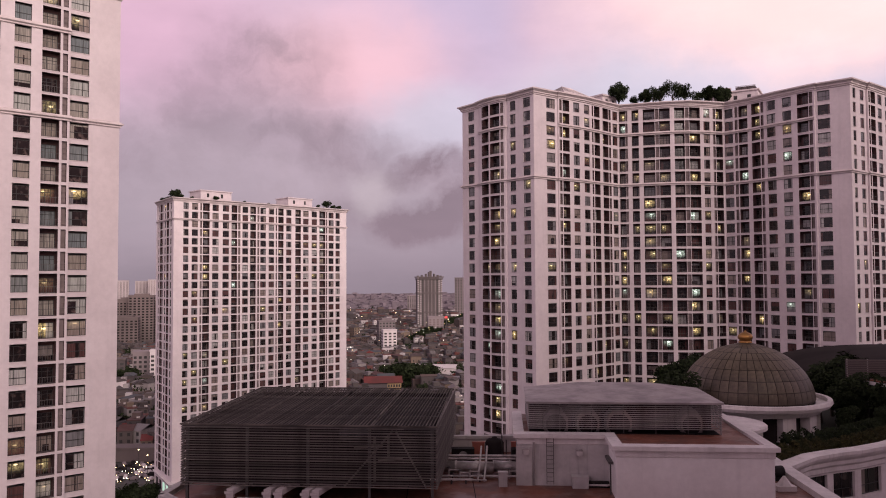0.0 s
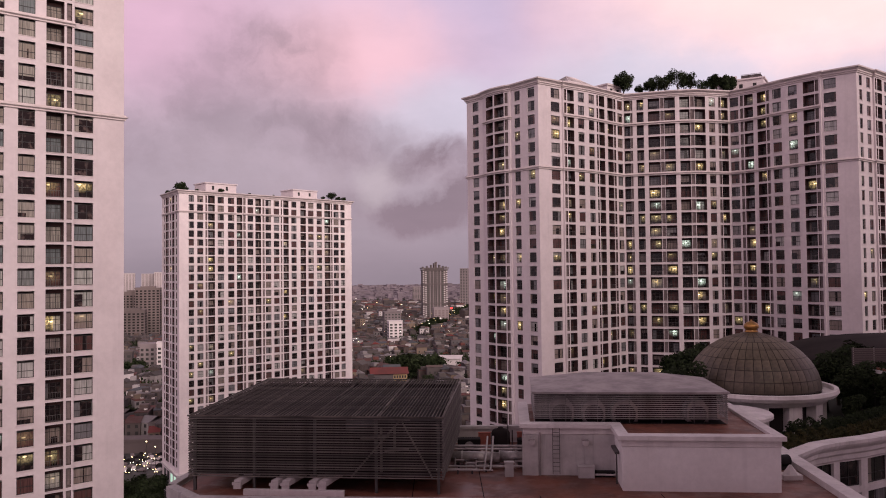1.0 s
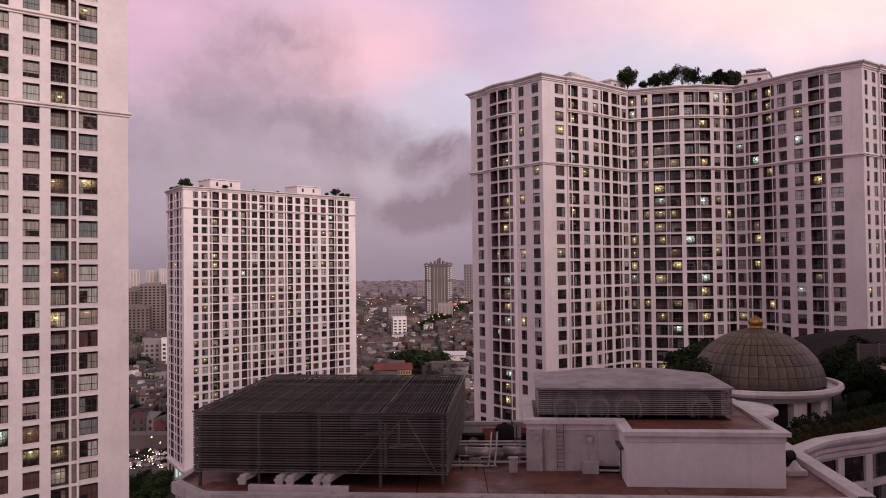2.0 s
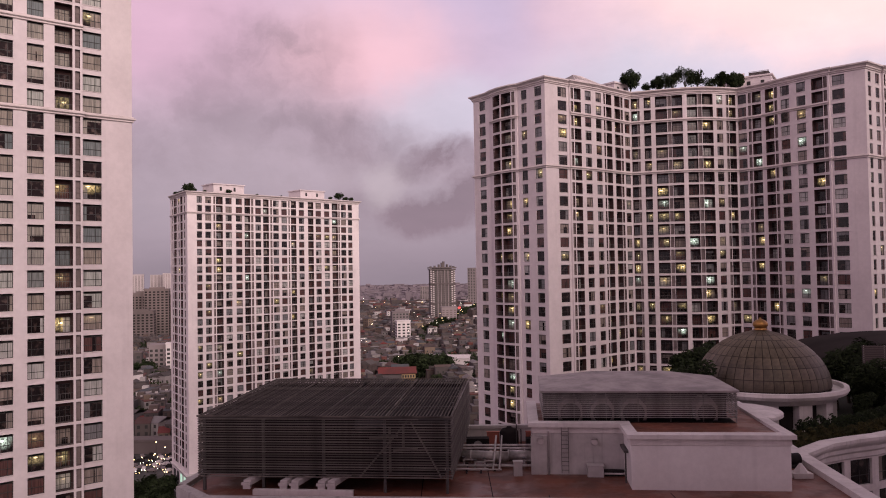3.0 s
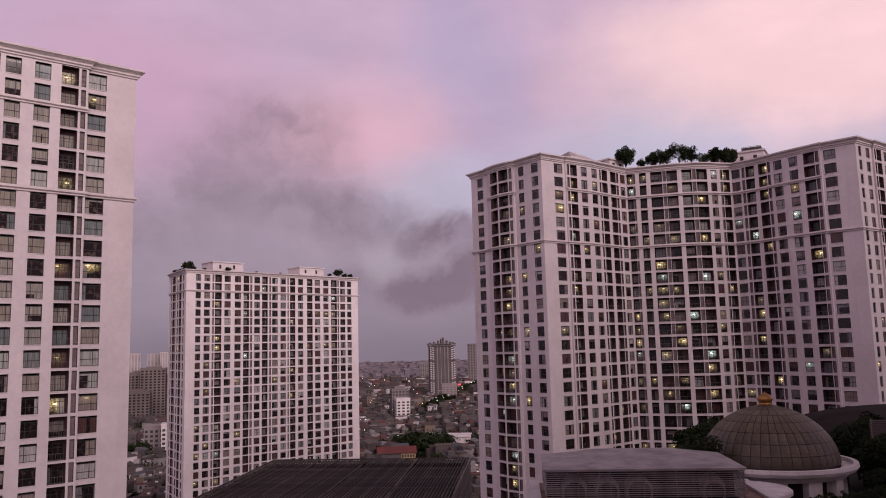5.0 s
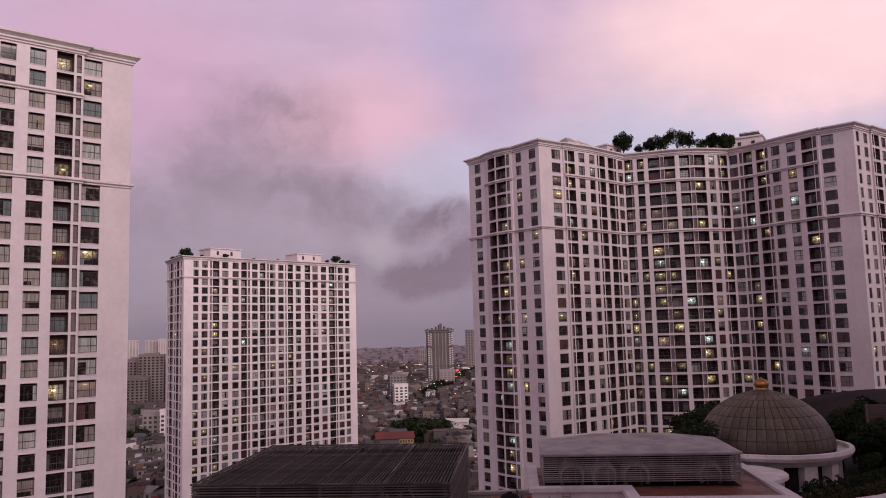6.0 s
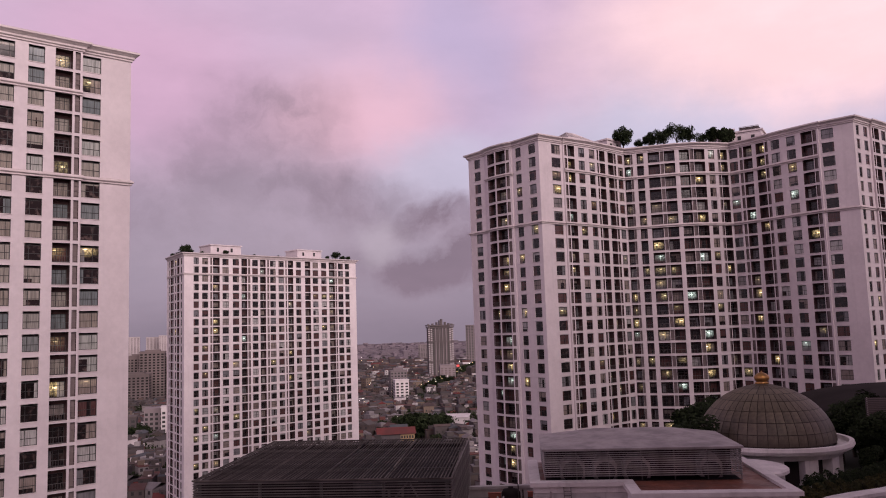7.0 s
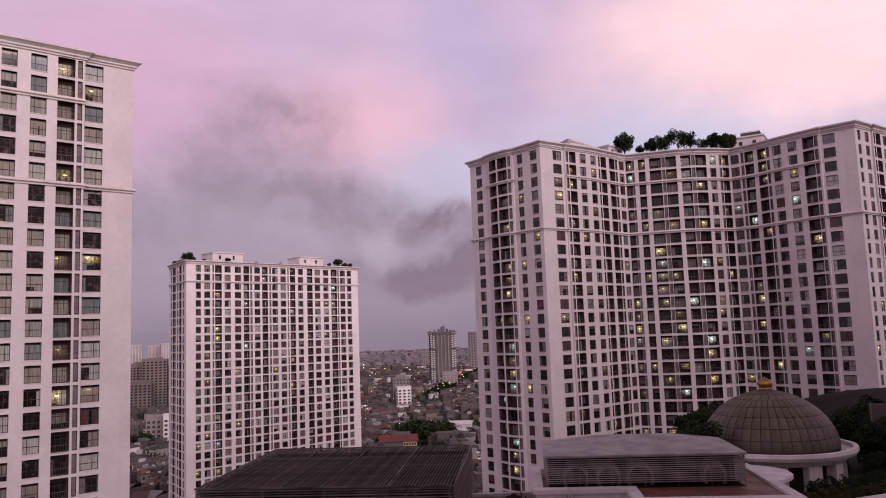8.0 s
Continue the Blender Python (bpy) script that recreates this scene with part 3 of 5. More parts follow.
RIGHT_B = [
    ((47.58, 199.87), "b 0.33 1.73 n 1.93 2.3 b 3.51 5.07"), ((52.94, 197.92), "b 0.63 3.37 n 3.68 4.38"), ((57.21, 196.47), "b 0.14 2.61"),
    ((60.32, 195.58), "b 0.62 2.97 n 3.25 4.04"), ((64.49, 195.06), "b 0.12 2.87"), ((67.97, 195.61), "w 0.5 2.13 n 3.24 3.78 b 4.11 5.88"),
    ((74.25, 197.3), "w 0.16 2.22 n 2.91 3.5 b 3.92 6.04"), ((78.7, 192.55), "b 0.83 3.05 n 3.48 4.1 w 5.12 7.34"),
    ((82.93, 185.53), "w 1.12 3.22 b 4.88 7.45 n 7.77 8.46"), ((88.2, 178.27), ""), ((88.48, 178.42), "w 0.54 3.08"),
    ((93.93, 173.32), "w 1.34 2.6 w 4.92 6.61"), ((100.08, 177.98), ""), ((100.35, 177.62), "n 0.5 1.1 b 1.6 3.9 w 5.4 7.5 w 9.5 11.6"),
]
pts = facade(tower, RIGHT_A + RIGHT_B, (110.5, 185.6), TOP, 39, 0.0, RISE, range(9, 18), rng, 0.14, tall=0.10, wide=0.075)
mouldings(tower, pts, TOP, RISE, [(2, 2, 8), (2, 10, 22), (6, 0, 27)], lead=(20.0, 214.0))
body_behind(tower, [(110.5, 185.6), (104.0, 203.0), (84.0, 222.0), (40.0, 224.0), (20.0, 214.0), (7.2, 201.76)], TOP)
roof_of(tower, [p for p in pts] + [(104.0, 203.0), (84.0, 222.0), (40.0, 224.0), (20.0, 214.0)], TOP)
penthouse(tower, 33.5, 196.5, TOP, 11, 8, 1.0, 40)
F = pose(33.5, 196.5, TOP + 1.4, 0, 0, 40)
mb = MB()
hip = [Vector(p) for p in ((-5.2, -3.8, 0), (5.2, -3.8, 0), (5.2, 3.8, 0), (-5.2, 3.8, 0), (-1.6, 0, 2.5), (1.6, 0, 2.5))]
for q in ((0, 1, 5, 4), (1, 2, 5, 5), (2, 3, 4, 5), (3, 0, 4, 4)):
    mb.quad(*[F @ hip[k] for k in q])
skylight = part("skylight", mb, M_SHEET, tower, "grey hipped skylight")
for k in range(9):
    u = k / 8
    mb = MB()
    mb.tube(F @ hip[0].lerp(hip[1], u), F @ hip[4].lerp(hip[5], u), 0.09, 0.09, 4)
    part("glazing_bar", mb, M_TRIM, skylight)
penthouse(tower, 44.0, 206.0, TOP, 6, 7, 3.0, 40)
penthouse(tower, 76.6, 205.5, TOP, 4.0, 6, 4.6, -15)
penthouse(tower, 82.6, 204.5, TOP, 7.5, 7, 4.0, -30)
F = pose(83.0, 204.2, TOP + 4.4, 0, 0, -30)
mb = MB()
mb.box(-2.4, -1.9, 0.0, 2.4, 1.9, 1.2, F)
cooler = part("rooftop_cooler", mb, M_UNIT, tower, "dark slatted cooling unit")
for k in range(6):
    mb = MB()
    mb.box(-2.5, -2.0, 0.1 + 0.24 * k, 2.5, -1.92, 0.2 + 0.24 * k, F)
    part("slat", mb, M_FARWALL, cooler)
mb = MB()
sweep(mb, [(48.5, 201.4), (54.9, 199.4), (61.0, 197.8), (65.4, 197.2), (73.0, 199.2)], [(0.0, TOP - 0.5), (0.0, TOP + 0.55), (-0.4, TOP + 0.55), (-0.4, TOP - 0.5)])
part("garden_parapet", mb, M_DARKROOF, tower, "dark planted parapet")

# ---- middle tower ----
MTOP, MRISE = 31.3 + EYE, 3.29
tower = thing("apartment_tower", "pale pink slab apartment tower with rows of square windows", "building")
MID_SEGS = [
    ((-109.88, 306.89), "w 2.0 3.7 b 5.2 8.0 n 8.5 9.3 w 11.0 13.0 b 14.6 17.4 w 19.2 21.0"),
    ((-96.58, 286.94), "w 3.82 5.79 w 7.22 9.54 n 10.51 11.15 b 11.64 14.26 w 15.58 18.08 w 19.93 22.48 b 23.68 26.01 n 26.53 27.4 w 28.45 30.84"),
    ((-73.81, 308.89), "b 0.28 2.7 n 3.51 4.24 w 4.87 7.34 w 8.73 11.15 n 11.99 12.46 b 13.22 15.59 w 17.03 19.44"),
    ((-59.35, 322.84), "b 1.4 3.96 w 5.25 7.85 w 9.57 12.12 b 13.55 16.46 n 16.87 17.5 w 18.34 20.88 w 22.05 24.19"),
]
pts = facade(tower, MID_SEGS, (-39.28, 342.18), MTOP, 33, 9.0, MRISE, range(6, 19), rng, 0.07, tall=0.22, wide=0.06, paint=M_WALL_HAZED)
mouldings(tower, pts, MTOP, MRISE, [(2, 0, 5)], tail=(-53.0, 362.0))
body_behind(tower, [(-39.28, 342.18), (-53.0, 362.0), (-110.0, 306.9), (-109.88, 306.89)], MTOP)
roof_of(tower, [p for p in pts] + [(-53.0, 362.0)], MTOP)
mb = MB()
base = [(-110.4, 308.6), (-96.5, 285.9), (-38.4, 342.0)]
sweep(mb, base, [(0.0, 0.0), (0.0, 9.6), (0.6, 9.8), (0.9, 10.6), (-1.5, 10.8)])
for i, x in enumerate((3.0, 8.5, 14.0, 19.5)):
    F = seg_frame(base[0], base[1])
    mb.box(x, -0.12, 5.6, x + 3.0, 0.2, 8.8, F, mi=1 if i < 2 else 2)
    mb.box(x, -0.12, 0.4, x + 3.0, 0.2, 4.4, F, mi=1)
part("plinth", mb, [M_STONE, M_FRAME, M_SHOP], tower, "pale stone plinth storeys")
for x, y, w, d, h in ((-88.0, 304.0, 13, 9, 3.4), (-60.0, 330.0, 12, 9, 3.2)):
    penthouse(tower, x, y, MTOP, w, d, h, 44)


# ---- near rooftop ----
DECK = EYE - 14.5
deck_poly = [(-15.7, 50.0), (25.4, 47.0), (26.2, 58.0), (26.9, 67.6), (-16.3, 71.6), (-18.3, 52.9)]
near = thing("podium_building", "pale building below with a red tiled roof terrace", "building")
mb = MB()
mb.prism(deck_poly, 0.0, DECK)
part("wall", mb, M_BLOCK, near)
mb = MB()
mb.prism([(x * 0.985 + 0.06, y) for x, y in deck_poly], DECK + 0.004, DECK + 0.02)
part("roof_deck", mb, M_DECK, near, "wet red-brown roof deck")
mb = MB()
# upstand round the deck, wider at its right-hand side
sweep(mb, [deck_poly[5], deck_poly[0], deck_poly[1], deck_poly[2], deck_poly[3]],
      [(0.0, DECK - 1.4), (0.12, DECK - 1.2), (0.12, DECK - 0.7), (0.4, DECK - 0.45), (0.4, DECK + 0.28), (-0.22, DECK + 0.34), (-0.22, DECK)])
part("parapet", mb, M_BLOCK, near)
mb = MB()
sweep(mb, [deck_poly[1], deck_poly[2], deck_poly[3]], [(0.3, DECK + 0.30), (0.3, DECK + 0.44), (-0.75, DECK + 0.44), (-0.75, DECK)])
part("coping", mb, M_STONE, near)
mb = MB()
sweep(mb, [deck_poly[4], deck_poly[5]], [(0.0, DECK - 1.0), (0.3, DECK - 0.4), (0.3, DECK + 0.34), (-0.25, DECK + 0.34), (-0.25, DECK)])
part("parapet", mb, M_BLOCK, near)


def screen_enclosure():
    """Dark louvred plant enclosure with slatted sides and roof."""
    F = Matrix(((0.9945, 0.0805, 0, -17.0), (-0.1058, 0.9968, 0, 52.4), (0, 0, 1, 0), (0, 0, 0, 1)))
    W, D = 17.08, 17.6
    z0, z1 = EYE - 13.45, EYE - 9.5
    e = thing("plant_enclosure", "dark brown louvred rooftop enclosure over cooling plant", "enclosure")
    n = 25
    slat_f = MB()
    slat_f.box(0, -0.05, 0, W, 0.05, 0.062)
    slat_s = MB()
    slat_s.box(-0.05, 0, 0, 0.05, D, 0.062)
    mf, ms = slat_f.mesh("slat", M_SLAT), slat_s.mesh("slat", M_SLAT)
    r = random.Random(3)
    for i in range(n):
        z = z0 + (z1 - z0) * i / (n - 1) - 0.04
        for me, off in ((mf, (0, 0)), (mf, (0, D)), (ms, (0, 0)), (ms, (W, 0))):
            part("slat", me, None, e, at=F @ pose(off[0], off[1] + r.uniform(-0.012, 0.012), z + r.uniform(-0.012, 0.012), 0, r.uniform(-0.06, 0.06) if me is mf else 0, 0))
    top = MB()
    top.box(-0.024, 0, -0.03, 0.024, D, 0.03)
    mt = top.mesh("roof_slat", M_ROOFSLAT)
    k = 74
    for i in range(1, k):
        x = W * i / k
        if 0.235 < i / k < 0.25 or 0.49 < i / k < 0.505 or 0.74 < i / k < 0.755:
            continue
        part("roof_slat", mt, None, e, at=F @ pose(x, 0, z1 + (0.05 if i / k < 0.25 or i / k > 0.5 else 0.0) + r.uniform(-0.015, 0.015), 0, 0, r.uniform(-0.05, 0.05)))
    for i in range(5):
        for j in range(4):
            if 0 < i < 4 and 0 < j < 3:
                continue
            mb = MB()
            x, y = 0.3 + (W - 0.6) * i / 4, 0.32 + (D - 0.64) * j / 3
            mb.box(x - 0.09, y - 0.09, DECK, x + 0.09, y + 0.09, z1 - 0.05, F)
            part("post", mb, M_STEEL, e)
    for y in (0.2, D * 0.25, D * 0.5, D * 0.75, D - 0.2):
        mb = MB()
        mb.box(0.05, y - 0.05, z1 - 0.22, W - 0.05, y + 0.05, z1 - 0.06, F)
        part("beam", mb, M_STEEL, e)
    for f in (0.0, 0.245, 0.4975, 0.7475, 1.0):
        mb = MB()
        mb.box(W * f - 0.05, 0, z1 - 0.05, W * f + 0.05, D, z1 + 0.06, F)
        part("beam", mb, M_ROOFSLAT, e)
    for y, name in ((-0.06, "edge_rail"), (D + 0.02, "edge_rail")):
        mb = MB()
        mb.box(-0.1, y, z1 - 0.02, W + 0.1, y + 0.06, z1 + 0.08, F)
        part(name, mb, M_ROOFSLAT, e)
    # near-black sheets added for the shade behind the slats
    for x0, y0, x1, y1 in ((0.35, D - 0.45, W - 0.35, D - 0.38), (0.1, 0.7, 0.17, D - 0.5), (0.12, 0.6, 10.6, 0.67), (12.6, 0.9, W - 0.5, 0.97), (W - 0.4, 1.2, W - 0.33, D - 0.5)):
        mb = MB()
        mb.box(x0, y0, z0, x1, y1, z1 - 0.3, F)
        part("backing_panel", mb, M_UNIT, e, "dark backing sheet added for the shade inside")
    # another sheet, for the shade under the roof slats
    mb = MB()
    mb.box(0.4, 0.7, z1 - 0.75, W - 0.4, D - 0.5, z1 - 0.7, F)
    part("backing_panel", mb, M_UNIT, e, "dark backing sheet added for the shade inside")
    # pipes and hangers behind the louvres
    for x, z, w in ((11.6, 2.5, 1.9), (13.2, 1.7, 1.6)):
        mb = MB()
        mb.tube(F @ Vector((x, 0.5, z0 + z)), F @ Vector((x + w, 0.55, z0 + z + 0.1)), 0.1)
        part("pipe", mb, M_SLAT, e)
    for x, z, h in ((12.9, 0.3, 2.9), (13.8, 1.9, 1.4)):
        mb = MB()
        mb.box(x, 0.42, z0 + z, x + 0.16, 0.5, z0 + z + h, F)
        part("hanger", mb, M_SLAT, e)
    # diagonal braces behind the front louvres
    for x0, x1 in ((11.0, 14.2), (16.4, 14.4)):
        mb = MB()
        mb.tube(F @ Vector((x0, 0.25, z0)), F @ Vector((x1, 0.25, z1 - 0.3)), 0.06)
        part("brace", mb, M_SLAT, e)
    return F


CAGE = screen_enclosure()
for x, y, w, d, h in ((2.2, 3.5, 5.0, 9.0, 3.3), (8.2, 4.0, 4.0, 9.5, 3.2), (13.0, 5.5, 3.2, 8.0, 3.3)):
    u = thing("cooling_tower", "dark grey cooling unit inside the louvred enclosure", "cooling unit", "cooling units")
    mb = MB()
    mb.box(x, y, DECK, x + w, y + d, DECK + h, CAGE)
    part("casing", mb, M_UNIT, u)
    for k in range(3):
        mb = MB()
        c = CAGE @ Vector((x + w / 2, y + d * (k + 0.5) / 3, DECK + h))
        mb.lathe([(w * 0.27, c.z), (w * 0.27, c.z + 0.35), (w * 0.24, c.z + 0.35), (w * 0.24, c.z + 0.1), (0.02, c.z + 0.1)], 20, cx=c.x, cy=c.y)
        part("fan_cowl", mb, M_STEEL, u)
# low wall and bent white ducts below the enclosure
mb = MB()
mb.box(4.0, -0.75, DECK, 10.7, -0.4, DECK + 0.38, CAGE)
tagged(part("kerb_wall", mb, M_STONE), "low pale kerb wall under the enclosure", "wall")
for x in (3.5, 6.0, 6.75, 8.55, 9.2):
    d = thing("vent_duct", "pale bent ventilation duct under the enclosure", "duct", "vent ducts")
    mb = MB()
    P = lambda a, b, c: CAGE @ Vector((a, b, DECK + c))
    sec = [(x, -0.35, 0.35), (x, -0.35, 0.72), (x + 0.75, 1.3, 0.98)]
    w = 0.24
    for (a, b, c), (a2, b2, c2) in zip(sec[:-1], sec[1:]):
        up = Vector((0, 0, 0.18)) if a != a2 else Vector((0, 0.2, 0))
        p, q = P(a, b, c), P(a2, b2, c2)
        s = Vector((w, 0, 0))
        n = len(mb.v)
        mb.v += [tuple(v) for v in (p - s - up, p + s - up, p + s + up, p - s + up, q - s - up, q + s - up, q + s + up, q - s + up)]
        for f in ((0, 3, 2, 1), (4, 5, 6, 7), (0, 1, 5, 4), (1, 2, 6, 5), (2, 3, 7, 6), (3, 0, 4, 7)):
            mb.f.append(tuple(n + k for k in f))
            mb.m.append(0)
    part("duct_run", mb, M_PIPE, d)
    mb = MB()
    mb.box(x - 0.3, -0.62, 0.62, x + 0.3, -0.52, 0.8, CAGE @ Matrix.Translation((0, 0, DECK)))
    part("flange", mb, M_PIPE, d)

# ---- plant room with its louvred top ----
TURN = -5.0
ROOM = pose(5.75, 55.45, 0, 0, 0, TURN)
ROOF = EYE - 11.05
room = thing("plant_room", "white painted rooftop plant room with red roof and ladder", "building")
front = [(0, 9.0), (0, 0), (6.35, 0), (6.35, -3.75), (16.4, -3.75), (16.4, 9.0)]
poly = [tuple((ROOM @ Vector((x, y, 0)))[:2]) for x, y in front]
# recessed wall: its shade is in the darker tone, beside run-off stains
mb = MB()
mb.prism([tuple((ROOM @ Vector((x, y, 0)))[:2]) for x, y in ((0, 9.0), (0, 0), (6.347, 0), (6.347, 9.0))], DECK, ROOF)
part("wall", mb, M_BLOCK, room, "grimy painted wall with run-off stains, darkened for its shade")
mb = MB()
mb.prism([tuple((ROOM @ Vector((x, y, 0)))[:2]) for x, y in ((6.35, 9.0), (6.35, -3.75), (16.4, -3.75), (16.4, 9.0))], DECK, ROOF)
part("wall", mb, M_BLOCK_LIT, room, "white painted wall, lightened for its brighter light")
mb = MB()
mb.prism(poly, ROOF + 0.003, ROOF + 0.03)
part("roof", mb, M_DECK, room, "red-brown flat roof")
mb = MB()
sweep(mb, poly, [(0.02, ROOF - 0.55), (0.06, ROOF - 0.52), (0.06, ROOF - 0.12), (0.3, ROOF - 0.08), (0.3, ROOF + 0.2), (-0.45, ROOF + 0.24), (-0.45, ROOF)])
part("coping", mb, M_STONE, room)
mb = MB()
mb.box(-0.12, -0.12, DECK, 1.0, 0.15, ROOF - 0.7, ROOM)
part("pier", mb, M_BLOCK, room)
lad = thing("ladder", "grey steel wall ladder on the plant room", "ladder")
for x in (2.02, 2.5):
    mb = MB()
    mb.box(x - 0.02, -0.22, DECK + 0.15, x + 0.02, -0.17, ROOF + 0.2, ROOM)
    part("stile", mb, M_STEEL, lad)
for i in range(11):
    mb = MB()
    mb.box(2.02, -0.21, DECK + 0.35 + i * 0.3, 2.5, -0.18, DECK + 0.38 + i * 0.3, ROOM)
    part("rung", mb, M_STEEL, lad)
for x, z in ((0.55, 2.4), (4.3, 2.35)):
    v = thing("wall_vent", "round grey ventilation cowl on the wall", "vent", "wall vents")
    mb = MB()
    c = ROOM @ Vector((x, -0.13, DECK + z))
    mb.tube(c, c + Vector((0, -0.28, 0)), 0.24, 0.2, 14)
    part("cowl", mb, M_PIPE, v)
    mb = MB()
    mb.box(x - 0.2, -0.42, DECK + z + 0.16, x + 0.2, -0.02, DECK + z + 0.24, ROOM)
    part("hood", mb, M_SHEET, v)
pipe = thing("downpipe", "thin grey downpipe on the plant room wall", "pipe")
mb = MB()
mb.tube(ROOM @ Vector((1.12, -0.12, DECK)), ROOM @ Vector((1.12, -0.12, ROOF - 0.4)), 0.06)
part("run", mb, M_SHEET, pipe)
pipe = thing("downpipe", "white pipe bent along the plant room foot", "pipe")
mb = MB()
mb.tube(ROOM @ Vector((4.9, -0.5, DECK + 0.22)), ROOM @ Vector((6.2, -0.55, DECK + 0.22)), 0.07)
mb.tube(ROOM @ Vector((6.2, -0.55, DECK + 0.2)), ROOM @ Vector((6.2, -1.4, DECK + 0.5)), 0.07)
part("run", mb, M_PIPE, pipe)
boxy = thing("equipment_box", "pale square equipment box on the deck", "box")
mb = MB()
mb.box(3.75, -0.75, DECK + 0.02, 4.85, -0.1, DECK + 0.78, ROOM)
mb.box(3.7, -0.8, DECK + 0.78, 4.9, -0.05, DECK + 0.84, ROOM)
part("casing", mb, M_BLOCK, boxy)
# dark box added in place of a dark strip at the wall's foot
dark_foot = thing('drain_trough', 'dark box added along the plant room foot', 'trough')
mb = MB()
mb.box(4.95, -0.42, DECK + 0.02, 6.3, -0.04, DECK + 0.42, ROOM)
part('trough', mb, M_UNIT, dark_foot)
shelf = thing("cable_tray", "dark sloping cable tray on the side wall", "tray")
mb = MB()
mb.box(6.05, -2.4, DECK + 2.1, 6.34, -0.3, DECK + 2.25, ROOM)
mb.box(6.1, -2.4, DECK + 0.1, 6.2, -2.3, DECK + 2.1, ROOM)
part("tray", mb, M_STEEL, shelf)

scr = thing("louvred_box", "pale grey louvred plant screen with a sheet-metal roof", "enclosure")
BOX = pose(6.6, 56.15, 0, 0, 0, TURN)
BW, BD, B0, B1 = 13.55, 7.6, EYE - 10.75, EYE - 8.72
mb = MB()
mb.box(0, -0.04, 0, BW, 0.04, 0.06)
mbs = MB()
mbs.box(-0.04, 0, 0, 0.04, BD, 0.06)
mef, mes = mb.mesh("slat", M_SLAT_PALE), mbs.mesh("slat", M_SLAT_PALE)
for i in range(13):
    z = B0 + 0.1 + (B1 - B0 - 0.3) * i / 12
    part("slat", mef, None, scr, at=BOX @ pose(0, 0, z))
    part("slat", mes, None, scr, at=BOX @ pose(0, 0, z))
    part("slat", mes, None, scr, at=BOX @ pose(BW, 0, z))
for i in range(7):
    mb = MB()
    mb.box(BW * i / 6 - 0.035, 0.2, ROOF + 0.02, BW * i / 6 + 0.035, 0.27, B1, BOX)
    part("post", mb, M_STEEL if 0 < i < 6 else M_SHEET, scr)
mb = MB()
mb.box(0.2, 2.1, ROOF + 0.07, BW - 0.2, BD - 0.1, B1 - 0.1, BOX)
# dark tray added over the roof, for the shade between the slats
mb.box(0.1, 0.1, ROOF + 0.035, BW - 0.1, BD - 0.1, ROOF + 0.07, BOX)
part("inner_casing", mb, M_UNIT, scr, "dark plant casing and a dark sheet for the shade below")
mb = MB()
P = lambda x, y, z: BOX @ Vector((x, y, B1 + z))
ra, rb = (4.2, 6.9), (9.8, 6.9)
mb.quad(P(-0.15, -0.15, 0), P(BW + 0.15, -0.15, 0), P(*rb, 0.5), P(*ra, 0.5))
mb.quad(P(-0.15, BD, 0), P(-0.15, -0.15, 0), P(*ra, 0.5), P(*ra, 0.5))
mb.quad(P(BW + 0.15, -0.15, 0), P(BW + 0.15, BD, 0), P(*rb, 0.5), P(*rb, 0.5))
mb.quad(P(BW + 0.15, BD, 0), P(-0.15, BD, 0), P(*ra, 0.5), P(*rb, 0.5))
sweep(mb, [tuple(P(-0.15, -0.15, 0)[:2]), tuple(P(BW + 0.15, -0.15, 0)[:2]), tuple(P(BW + 0.15, BD, 0)[:2])], [(0.0, B1), (0.0, B1 - 0.14), (-0.1, B1 - 0.14)])
part("roof_sheet", mb, M_SHEET, scr, "weathered grey sheet-metal roof")
for x, w in ((2.0, 1.7), (4.3, 1.6), (6.5, 1.8), (11.6, 1.5)):
    mb = MB()
    outline = [(-w / 2, 0.05), (w / 2, 0.05), (w / 2, 1.05), (w * 0.22, 1.62), (-w * 0.22, 1.62), (-w / 2, 1.05)]
    a = [BOX @ Vector((x + u, 0.55, ROOF + 0.07 + v)) for u, v in outline]
    b = [BOX @ Vector((x + u, 1.9, ROOF + 0.07 + v)) for u, v in outline]
    mb.v = [tuple(p) for p in a + b]
    mb.f = [tuple(range(6)), tuple(reversed(range(6, 12)))] + [(k, k + 6, (k + 1) % 6 + 6, (k + 1) % 6) for k in range(6)]
    mb.m = [0] * 8
    cowl = part("fan_cowl", mb, M_FARWALL, scr, "weathered pale fan cowl")
    mb = MB()
    mb.tube(BOX @ Vector((x, 0.56, ROOF + 0.62)), BOX @ Vector((x, 0.49, ROOF + 0.62)), w * 0.43, w * 0.43, 18)
    part("fan_mouth", mb, M_UNIT, cowl, "dark round fan mouth")

for x in (-2.0, 2.6, 6.2, 14.0):
    mb = MB()
    mb.box(x - 0.03, 48.9, DECK + 0.022, x + 0.03, 65.8 if x < 6 else 50.3, DECK + 0.03)
    part("joint", mb, M_UNIT, near)

# ---- pipes and clutter between the two ----
big = thing("duct_run", "large silver insulated duct lying across the deck", "duct")
mb = MB()
for x0, x1, r in ((0.6, 4.2, 0.44), (4.2, 6.4, 0.42)):
    mb.tube((x0, 58.6, DECK + 0.62), (x1, 58.2, DECK + 0.58), r, r, 16)
part("duct", mb, M_DUCT, big, smooth=True)
